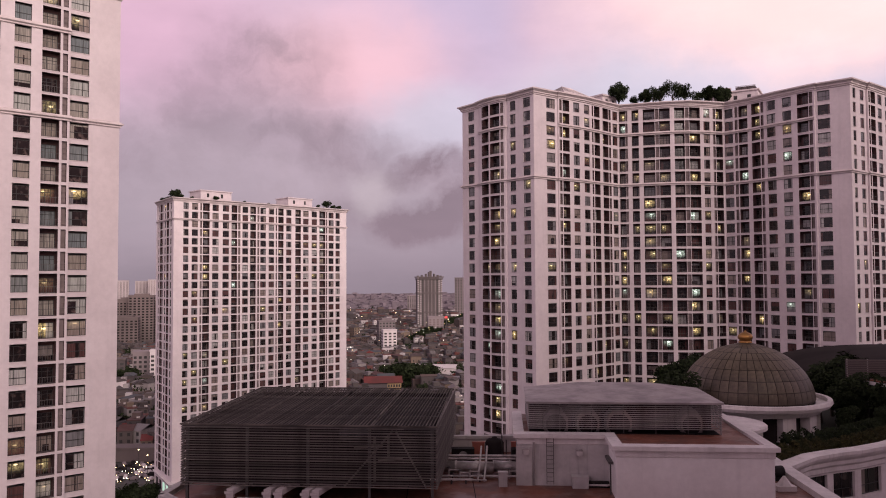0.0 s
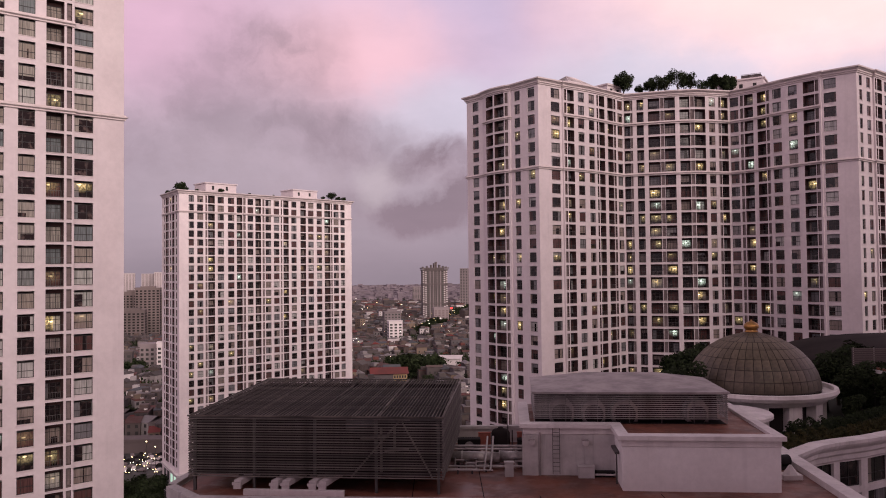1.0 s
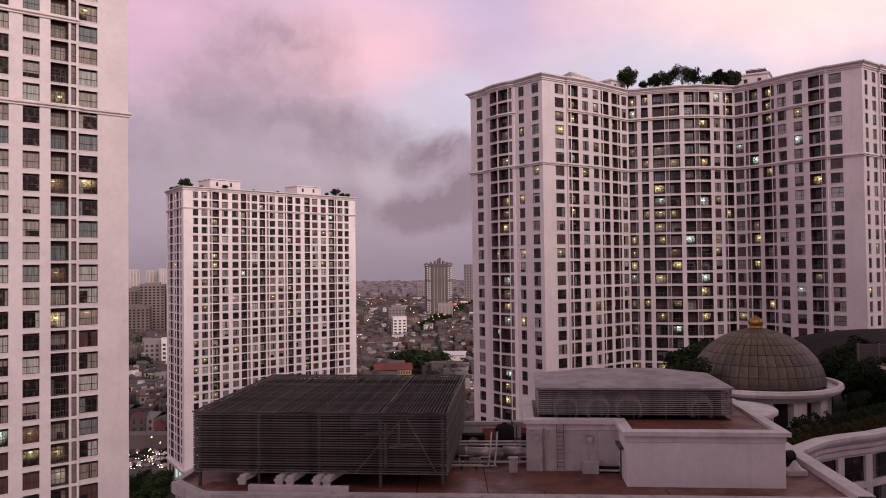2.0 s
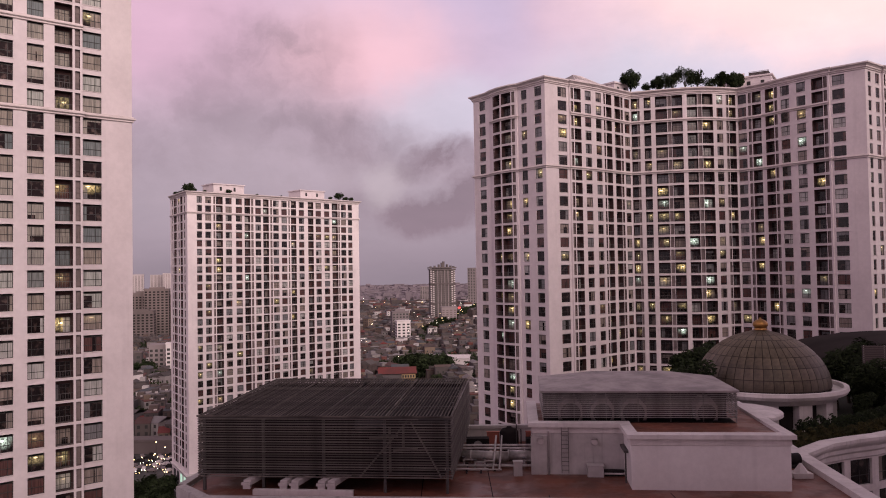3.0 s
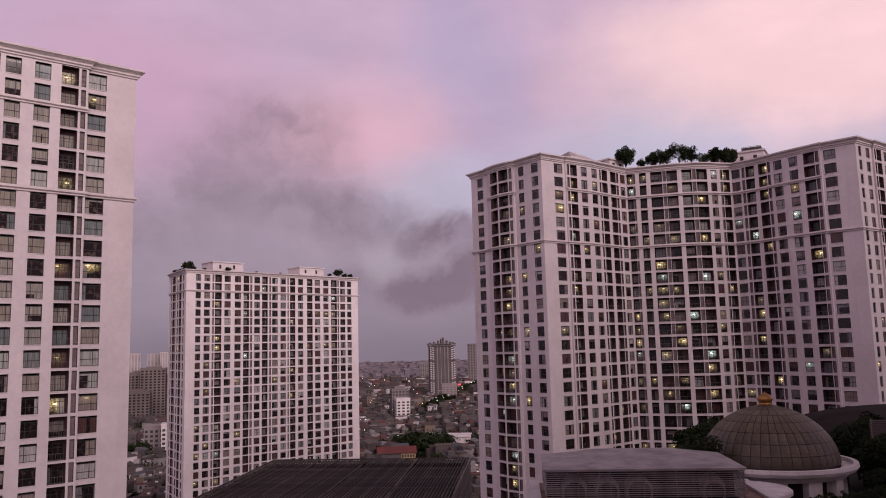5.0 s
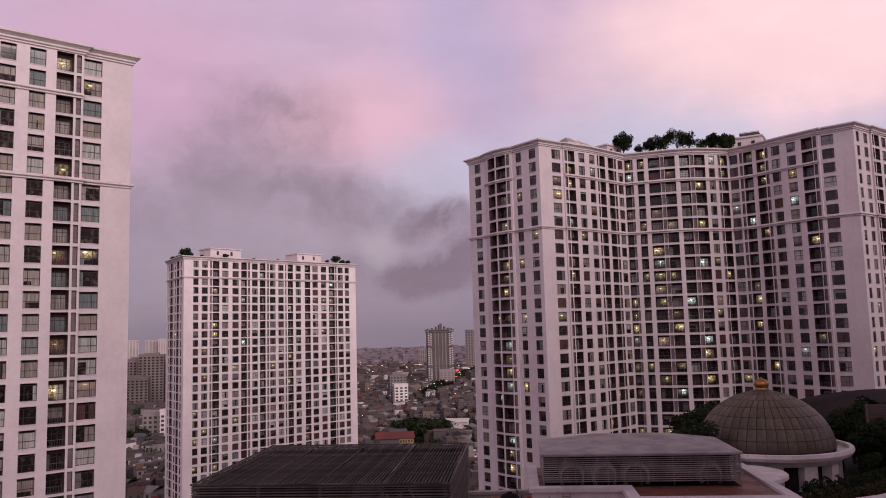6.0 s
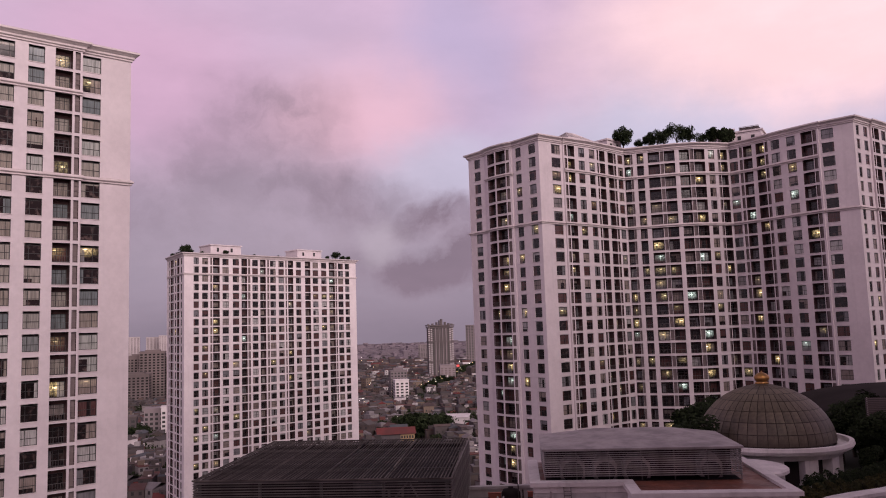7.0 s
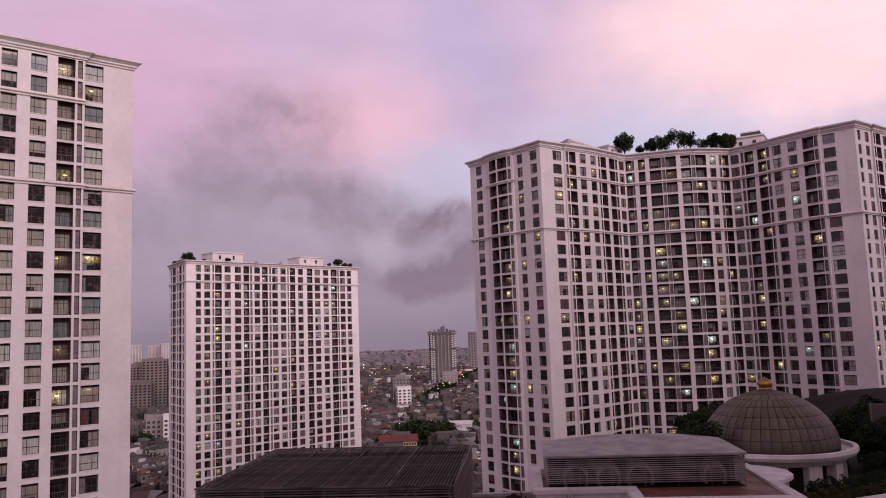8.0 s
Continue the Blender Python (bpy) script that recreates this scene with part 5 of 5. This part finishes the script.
def town_house(seed):
    """A narrow town house with parapet roof, stair head, tank and windows."""
    r = random.Random(seed)
    w, d, n = r.uniform(4.5, 8), r.uniform(9, 15), r.choice((1, 2, 2, 3, 3, 4))
    h = 3.4 * n
    t = thing("house", "narrow weathered town house among many others", "house", "town houses")
    mb = MB()
    mb.box(-w / 2, -d / 2, 0, w / 2, d / 2, h)
    part("wall", mb, M_HWALL, t)
    mb = MB()
    if seed % 3 == 0:
        for s in (-1, 1):
            mb.quad((-w / 2 - 0.3, -d / 2 * 1.04, h), (w / 2 + 0.3, -d / 2 * 1.04, h), (w / 2 + 0.3, 0, h + 2.2), (-w / 2 - 0.3, 0, h + 2.2)) if s < 0 else \
                mb.quad((w / 2 + 0.3, d / 2 * 1.04, h), (-w / 2 - 0.3, d / 2 * 1.04, h), (-w / 2 - 0.3, 0, h + 2.2), (w / 2 + 0.3, 0, h + 2.2))
        part("roof", mb, M_HRED if seed % 2 else M_HROOF, t)
    else:
        mb.box(-w / 2 - 0.2, -d / 2 - 0.3, h, w / 2 + 0.2, d / 2 + 0.2, h + 0.35)
        part("roof", mb, M_HROOF, t)
        mb = MB()
        mb.box(-w * 0.35, 0, h + 0.35, w * 0.3, d * 0.4, h + 2.8)
        part("stair_head", mb, M_HWALL, t)
        mb = MB()
        mb.tube((w * 0.1, -d * 0.25, h + 0.9), (w * 0.1 + 1.6, -d * 0.25, h + 0.9), 0.6, 0.6, 10)
        part("water_tank", mb, M_DUCT, t)
    for f in range(n):
        for i in range(2):
            mb = MB()
            x = -w * 0.25 + w * 0.5 * i
            mb.box(x - 0.7, -d / 2 - 0.07, 3.4 * f + 0.9, x + 0.7, -d / 2 + 0.05, 3.4 * f + 2.6)
            part("window", mb, M_FRAME, t)
    return t


FOOT = [(-95, 95, -48, 140), (5, 170, 112, 226), (-112, 284, -36, 364), (-20, 45, 132, 175), (-20, 45, 90, 150)]


def avenue(y):
    """The avenue's middle line."""
    return -31 + (y - 1000) * 0.142


def blocked(x, y, r=10.0):
    if any(a - r < x < c + r and b - r < y < d + r for a, b, c, d in FOOT):
        return True
    for px, py, rad in SPECIAL:
        if (x - px) ** 2 + (y - py) ** 2 < rad * rad:
            return True
    # the tree-lined avenue and the wide road
    if 990 < y < 2200 and abs(x - avenue(y)) < 16:
        return True
    return y < 384 and x < -90


SPECIAL = [(-60, 938, 28), (-58, 900, 20), (-56, 870, 14), (-12, 1300, 40), (54, 1720, 32), (-38, 575, 24), (0, 672, 46), (-22, 628, 26), (-45, 905, 36), (-370, 1010, 60), (-236, 660, 34), (-60, 2150, 40), (-262, 640, 20), (-20, 545, 25)]


def scatter_town():
    r = random.Random(21)
    protos = [town_house(s) for s in range(12)]
    used = [False] * len(protos)
    rest = MB()
    count = 0
    y = 330.0
    while y < 4700:
        step = 11.0 if y < 1300 else 24.0 if y < 2300 else 46.0
        span = [(-0.17 * y, 0.09 * y), (-0.47 * y, -0.31 * y)]
        for lo, hi in span:
            x = lo
            while x < hi:
                px, py = x + r.uniform(-3, 3), y + r.uniform(-4, 4)
                x += step * r.uniform(0.62, 1.0)
                if blocked(px, py) or (y < 1300 and r.random() < 0.10):
                    continue
                turn = r.choice((12, 12, -20, 35, 102)) + r.uniform(-5, 5)
                if count < 210 and y < 900:
                    i = r.randrange(len(protos))
                    m = pose(px, py, 0, 0, 0, turn)
                    if not used[i]:
                        protos[i].matrix_basis = m
                        used[i] = True
                    else:
                        copy_thing(protos[i], m)
                    count += 1
                    continue
                F = pose(px, py, 0, 0, 0, turn)
                k = 1.0 if y < 1300 else 1.8 if y < 2300 else 3.2
                w, d = r.uniform(5, 9) * k, r.uniform(9, 14) * k
                h = r.choice((4, 5, 6, 7, 8.5, 10, 11.5, 13)) * r.uniform(0.85, 1.1)
                if r.random() < 0.05 and y > 1050:
                    h *= 1.9
                # far blocks are painted in the haze tone
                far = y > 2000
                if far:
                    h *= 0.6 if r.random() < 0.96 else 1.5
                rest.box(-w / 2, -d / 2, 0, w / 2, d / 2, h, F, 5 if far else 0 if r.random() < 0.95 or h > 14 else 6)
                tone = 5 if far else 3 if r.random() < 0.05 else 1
                if not far and r.random() < 0.5:
                    # gabled sheet or tile roof
                    up = w * r.uniform(0.18, 0.32)
                    n = len(rest.v)
                    rest.v += [tuple(F @ Vector(p)) for p in ((-w / 2 - 0.4, -d / 2 - 0.5, h), (w / 2 + 0.4, -d / 2 - 0.5, h), (w / 2 + 0.4, d / 2 + 0.5, h), (-w / 2 - 0.4, d / 2 + 0.5, h), (0, -d / 2 - 0.5, h + up), (0, d / 2 + 0.5, h + up))]
                    rest.f += [tuple(n + k for k in q) for q in ((0, 4, 5, 3), (4, 1, 2, 5), (0, 1, 4), (2, 3, 5))]
                    rest.m += [tone] * 4
                else:
                    rest.box(-w / 2 - 0.2, -d / 2 - 0.2, h, w / 2 + 0.2, d / 2 + 0.2, h + 0.4, F, tone)
                    if r.random() < 0.6 and not far:
                        rest.box(-w * 0.3, -d * 0.1, h + 0.4, w * 0.25, d * 0.35, h + 2.9, F, r.choice((0, 1)))
                if y < 1700:
                    block_windows(rest, F, w, d, 0, h, 4, r=r, step=3.4 * k)
        y += step
    # sparser blocks that carry the town on past the view
    for _ in range(1500):
        px, py = r.uniform(-1800, 1800), r.uniform(230, 2600)
        if blocked(px, py, 16) or -0.5 < px / py < 0.1:
            continue
        F = pose(px, py, 0, 0, 0, r.choice((12, -20, 35)))
        w, d, h = r.uniform(7, 16), r.uniform(10, 22), r.choice((8, 11, 14, 18))
        rest.box(-w / 2, -d / 2, 0, w / 2, d / 2, h, F, 0)
        rest.box(-w / 2 - 0.2, -d / 2 - 0.2, h, w / 2 + 0.2, d / 2 + 0.2, h + 0.4, F, 1)
    tagged(part("town_blocks", rest, [M_HWALL, M_HROOF, M_FARWALL, M_HRED, M_FRAME, M_TOWN_HAZE, M_WHITE]), "crowded low town houses in grey, cream and rust, far ones in painted haze", "houses", kind="stuff")


scatter_town()


def high_rise(name, label, x, y, w, d, top, turn, wall, ribs=5, rise=3.4, dark=M_FRAME, crown=0.0):
    """A distant block: core, floor edges, vertical window strips."""
    t = thing(name, label, "building")
    F = pose(x, y, 0, 0, 0, turn)
    mb = MB()
    mb.box(-w / 2, -d / 2, 0, w / 2, d / 2, top, F)
    part("wall", mb, wall, t)
    mb = MB()
    n = int(top / rise)
    for i in range(ribs):
        c = -w / 2 + w * (i + 0.5) / ribs
        for f in range(n):
            z = f * rise + 0.9
            mb.box(c - w / ribs * 0.28, -d / 2 - 0.15, z, c + w / ribs * 0.28, -d / 2 + 0.1, z + rise * 0.55, F)
    k = max(2, int(d / 6))
    for s in (-1, 1):
        for i in range(k):
            c = -d / 2 + d * (i + 0.5) / k
            for f in range(n):
                z = f * rise + 0.9
                mb.box(s * w / 2 - 0.12, c - d / k * 0.28, z, s * w / 2 + 0.12, c + d / k * 0.28, z + rise * 0.55, F)
    tagged(part("glazing", mb, dark, t), kind="stuff")
    mb = MB()
    mb.box(-w / 2 - 0.4, -d / 2 - 0.4, top, w / 2 + 0.4, d / 2 + 0.4, top + 1.0, F)
    part("roof", mb, wall, t)
    if crown:
        mb = MB()
        mb.box(-w * 0.3, -d * 0.3, top + 1, w * 0.3, d * 0.3, top + crown, F)
        part("roof_house", mb, wall, t)
    return t, F


# dark tower with white balconied edges and a flared crown
t, F = high_rise("high_rise", "dark high-rise with white balconied edges and flared crown", -11.5, 1310, 30, 26, EYE + 4, 8, M_FARWALL2, 6)
for s in (-1, 1):
    mb = MB()
    mb.box(s * 17.5 - 3.2, -12, 0, s * 17.5 + 3.2, 12, EYE + 3, F)
    part("side_bay", mb, M_FARWALL2, t)
    me = MB()
    me.box(-1.2, -1.2, 0, 1.2, 0.4, 1.5)
    me = me.mesh("balcony", M_WHITE)
    for f in range(24):
        for x in (15.6, 19.6):
            if f not in (7, 16):
                part("balcony", me, None, t, at=F @ pose(s * x, -12.4 if x < 17 else -11.6, f * 3.6 + 3 + (1.0 if x > 17 else 0)))
for x, w in ((-8.6, 0.8), (-3.0, 0.6), (3.0, 0.6), (8.6, 0.8)):
    mb = MB()
    mb.box(x - w, -14.0, 0, x + w, -12, EYE + 1, F)
    part("rib", mb, M_FARWALL, t)
for z, over in ((30.0, 0.8), (62.0, 0.8), (EYE + 1.5, 1.6), (EYE + 4.5, 2.4)):
    mb = MB()
    mb.box(-20.5 - over, -13.5 - over, z, 20.5 + over, 13, z + 1.9, F)
    part("floor_edge", mb, M_FARWALL2, t)
for x, h in ((-19, 9), (-12, 10), (-5, 12), (0, 15), (3, 17), (9, 12), (15, 10), (20, 9)):
    mb = MB()
    mb.box(x - 1.2, -6, EYE + 6, x + 1.2, 6, EYE + h - 1, F)
    part("core_stub", mb, M_FARWALL2, t)
high_rise("office_block", "plain grey block at the foot of the dark high-rise", -1.0, 1225, 24, 16, 27, 8, M_FARWALL, 4, dark=M_FARWALL3)
high_rise("high_rise", "slim grey high-rise in the far haze", 54, 1720, 23, 20, EYE + 5, -5, M_FARWALL, 4)
high_rise("high_rise", "pale grey high-rise in the far haze", -67, 2150, 24, 20, EYE - 42, 5, M_FARWALL, 4)
high_rise("office_block", "white office block with a column of small windows", -55.0, 915, 16, 14, 26, 14, M_WHITE, 3, dark=M_FRAME)
high_rise("office_block", "grey office block with rows of windows", -60.5, 946, 20, 15, 35, 14, M_FARWALL, 5, crown=4)
for x, y, w, top in ((-398, 1010, 26, 61), (-376, 1000, 30, 66), (-352, 1015, 22, 58), (-381, 962, 30, 40)):
    high_rise("apartment_block", "dark brown apartment block seen between the towers", x, y, w, 22, top, 14, M_FARWALL3, 6, dark=M_UNIT, crown=3)
for x, y, w, top in ((-995, 2480, 38, 88), (-940, 2500, 42, 86), (-895, 2470, 30, 90), (-1045, 2490, 34, 84)):
    high_rise("apartment_block", "pale hazy apartment block near the horizon", x, y, w, 30, top, 20, M_PALE, 4, dark=M_FARWALL)
high_rise("office_block", "white stepped block with small dark windows", -228, 650, 17, 14, 27, 16, M_WHITE, 4, rise=3.5)
high_rise("office_block", "grey flat-roofed block with long windows", -245, 662, 20, 16, 25, 16, M_FARWALL, 5, rise=3.8)
high_rise("office_block", "cream weathered block beside trees", -256, 628, 14, 14, 22, 16, M_HWALL, 3)
# red-roofed hall with a cream gable end, and a long white roof
h = thing("hall", "long hall with red metal roof and cream end wall", "hall")
F = pose(-39, 572, 0, 0, 0, 6)
mb = MB()
mb.box(-13, -8, 0, 13, 8, 10.5, F)
part("wall", mb, M_HWALL, h)
mb = MB()
for a, b in ((-9.5, 0), (9.5, 0)):
    mb.quad(F @ Vector((-14, a, 10.3)), F @ Vector((14, a, 10.3)), F @ Vector((14, b, 14.2)), F @ Vector((-14, b, 14.2)))
part("roof", mb, M_HRED, h)
mb = MB()
n = [F @ Vector(p) for p in ((13.05, -8, 0), (13.05, 8, 0), (13.05, 8, 10.4), (13.05, 0, 13.6), (13.05, -8, 10.4))]
mb.v, mb.f, mb.m = [tuple(p) for p in n], [(0, 1, 2, 3, 4)], [0]
mb.box(3.0, -8.15, 0.0, 13.0, -8.0, 10.0, F)
part("end_wall", mb, M_CREAM, h, "cream end wall")
for i in range(5):
    mb = MB()
    mb.box(3.4 + i * 1.9, -8.2, 7.2, 4.6 + i * 1.9, -7.9, 9.0, F)
    part("window", mb, M_FRAME, h)
h = thing("hall", "low hall with a long pale roof", "hall")
F = pose(1, 690, 0, 0, 0, -8)
mb = MB()
mb.box(-16, -8, 0, 16, 8, 7.5, F)
part("wall", mb, M_WHITE, h)
mb = MB()
mb.quad(F @ Vector((-17, -9, 7.6)), F @ Vector((17, -9, 7.6)), F @ Vector((17, 9, 9.0)), F @ Vector((-17, 9, 9.0)))
mb.box(-17, -9.1, 7.3, 17, -8.9, 7.7, F)
part("roof", mb, M_WHITE, h)

# streets
mb = MB()
mb.quad((-900, 328, 0.05), (-113, 328, 0.05), (-113, 366, 0.05), (-900, 366, 0.05))
tagged(part("road", mb, M_ROAD), "dim asphalt road with evening traffic", "road", kind="structure")
mb = MB()
mb.box(-900, 368, 0, -113, 369.5, 5.5)
mb.box(-900, 367.6, 5.5, -113, 377, 6.6)
for i in range(24):
    mb.box(-880 + i * 32, 371, 0, -878 + i * 32, 374, 5.5)
tagged(part("viaduct", mb, M_FARWALL3), "long grey raised roadway beyond the street", "viaduct", kind="structure")
mb = MB()
mb.quad((avenue(990) - 7, 990, 0.05), (avenue(990) + 7, 990, 0.05), (avenue(2200) + 7, 2200, 0.05), (avenue(2200) - 7, 2200, 0.05))
tagged(part("road", mb, M_ROAD), "straight avenue lined with trees and lamps", "road", kind="structure")


def street_lamp(x, y, h, material, size):
    l = thing("street_lamp", "tall street lamp with a glowing head", "street lamp", "street lamps")
    mb = MB()
    mb.tube((x, y, 0), (x, y, h), 0.14, 0.09, 6)
    part("pole", mb, M_STEEL, l)
    mb = MB()
    mb.lathe([(0.02, h - size * 0.4), (size, h), (size, h + size * 0.4), (0.02, h + size)], 8, cx=x, cy=y)
    part("head", mb, material, l)


r = random.Random(31)
for i in range(20):
    t = i / 19
    y = 1010 + 1050 * t
    for s in (-5, 5):
        if r.random() < 0.75:
            street_lamp(avenue(y) + s, y, 13, M_LAMP if r.random() < 0.6 else M_LAMP_W, 0.34 + 0.28 * t)
for i in range(34):
    y = r.uniform(600, 2000)
    street_lamp(r.uniform(-0.13, 0.04) * y, y, 17, M_LAMP_W if i % 3 else M_LAMP, 0.0003 * y)
for i in range(8):
    y = r.uniform(300, 366)
    street_lamp(r.uniform(-0.43, -0.36) * y, y, 9, M_LAMP, 0.28)


def car(x, y, turn, m, glow):
    c = thing("car", "small car with glowing headlights on the road", "car", "cars", at=pose(x, y, 0.06, 0, 0, turn))
    mb = MB()
    mb.prism([(-2.1, -0.85), (2.1, -0.85), (2.2, -0.5), (2.2, 0.5), (2.1, 0.85), (-2.1, 0.85)], 0.35, 0.85)
    n = len(mb.v)
    mb.v += [(-1.7, -0.8, 0.85), (1.1, -0.8, 0.85), (1.1, 0.8, 0.85), (-1.7, 0.8, 0.85), (-1.3, -0.65, 1.45), (0.5, -0.65, 1.45), (0.5, 0.65, 1.45), (-1.3, 0.65, 1.45)]
    for q in ((4, 5, 6, 7), (0, 1, 5, 4), (1, 2, 6, 5), (2, 3, 7, 6), (3, 0, 4, 7)):
        mb.f.append(tuple(n + i for i in q))
        mb.m.append(0)
    part("body", mb, m, c)
    for wx in (-1.3, 1.35):
        for wy in (-0.85, 0.85):
            mb = MB()
            mb.tube((wx, wy - 0.1, 0.32), (wx, wy + 0.1, 0.32), 0.32, 0.32, 10)
            part("wheel", mb, M_DARKROOF, c)
    for wy in (-0.6, 0.6):
        mb = MB()
        mb.tube((2.15, wy, 0.65), (2.26, wy, 0.65), 0.11, 0.14, 8)
        part("headlight", mb, glow, c)


for i in range(40):
    y = 332 + (i * 7 % 26) * 1.25
    car(-0.425 * y + i % 20 * 1.35 + r.uniform(-1, 1), y, r.choice((-75, -100, -60, 180)), r.choice((M_WHITE, M_UNIT, M_FARWALL)), M_LAMP if i % 4 else M_LAMP_W)
sg = thing("lit_sign", "small red glowing roof sign in the distance", "sign")
mb = MB()
mb.box(14, 1215, 25, 18, 1216, 27.5)
part("panel", mb, M_SIGN, sg)
mb = MB()
mb.box(16, 1216, 0, 17, 1217, 24)
part("mast", mb, M_STEEL, sg)

# street and park trees
spots = []
for i in range(42):
    y = 1000 + 26 * i
    for s in (-9, 9):
        spots.append((avenue(y) + s + r.uniform(-2, 2), y + r.uniform(-8, 8), 0, r.uniform(0.9, 1.3), r.uniform(0, 360)))
for i in range(34):
    y = r.uniform(274, 302)
    spots.append((r.uniform(-0.46, -0.36) * y, y, 0, r.uniform(0.5, 0.75), r.uniform(0, 360)))
for i in range(34):
    a = r.uniform(0, 6.28)
    spots.append((-22 + 20 * math.cos(a) * r.random(), 622 + 16 * math.sin(a) * r.random(), 0, r.uniform(1.15, 1.7), r.uniform(0, 360)))
for i in range(62):
    y = r.uniform(480, 1700)
    spots.append((r.uniform(-0.15, 0.06) * y, y, 0, r.uniform(0.6, 1.0), r.uniform(0, 360)))
for i in range(28):
    y = r.uniform(415, 640)
    spots.append((r.uniform(-0.43, -0.35) * y, y, 0, r.uniform(0.6, 1.0), r.uniform(0, 360)))
for i in range(14):
    spots.append((-245 + r.uniform(-14, 6), 632 + r.uniform(-14, 8), 0, r.uniform(1.0, 1.6), r.uniform(0, 360)))
place_trees(tree(10.5, 5.0, 15, 420, 1.05, label="dark green street tree among the houses", group="street trees"), spots)

# dark tree clumps between the houses, too many to count
mb = MB()
for i in range(800):
    y = 430 + 1900 * r.random() ** 1.5
    x = r.uniform(-0.16, 0.07) * y if i % 3 else r.uniform(-0.46, -0.33) * y
    if any(a - 4 < x < c + 4 and b - 4 < y < d + 4 for a, b, c, d in FOOT) or (y < 384 and x < -90):
        continue
    wide, high = r.uniform(3, 6) * (1 + y / 2000), r.uniform(6, 11)
    for _ in range(46):
        p = Vector((x + r.gauss(0, 0.5) * wide, y + r.gauss(0, 0.5) * wide, high * (0.35 + 0.65 * r.random() ** 0.7)))
        u = Vector((r.gauss(0, 1), r.gauss(0, 1), r.gauss(0, 1))).normalized()
        v = u.orthogonal().normalized() * r.uniform(0.5, 1.0)
        mb.quad(p - u * 1.3, p + v, p + u * 1.3, p - v)
tagged(part("tree_clumps", mb, M_LEAF), "dark tree clumps scattered between the town houses", "trees", kind="stuff")
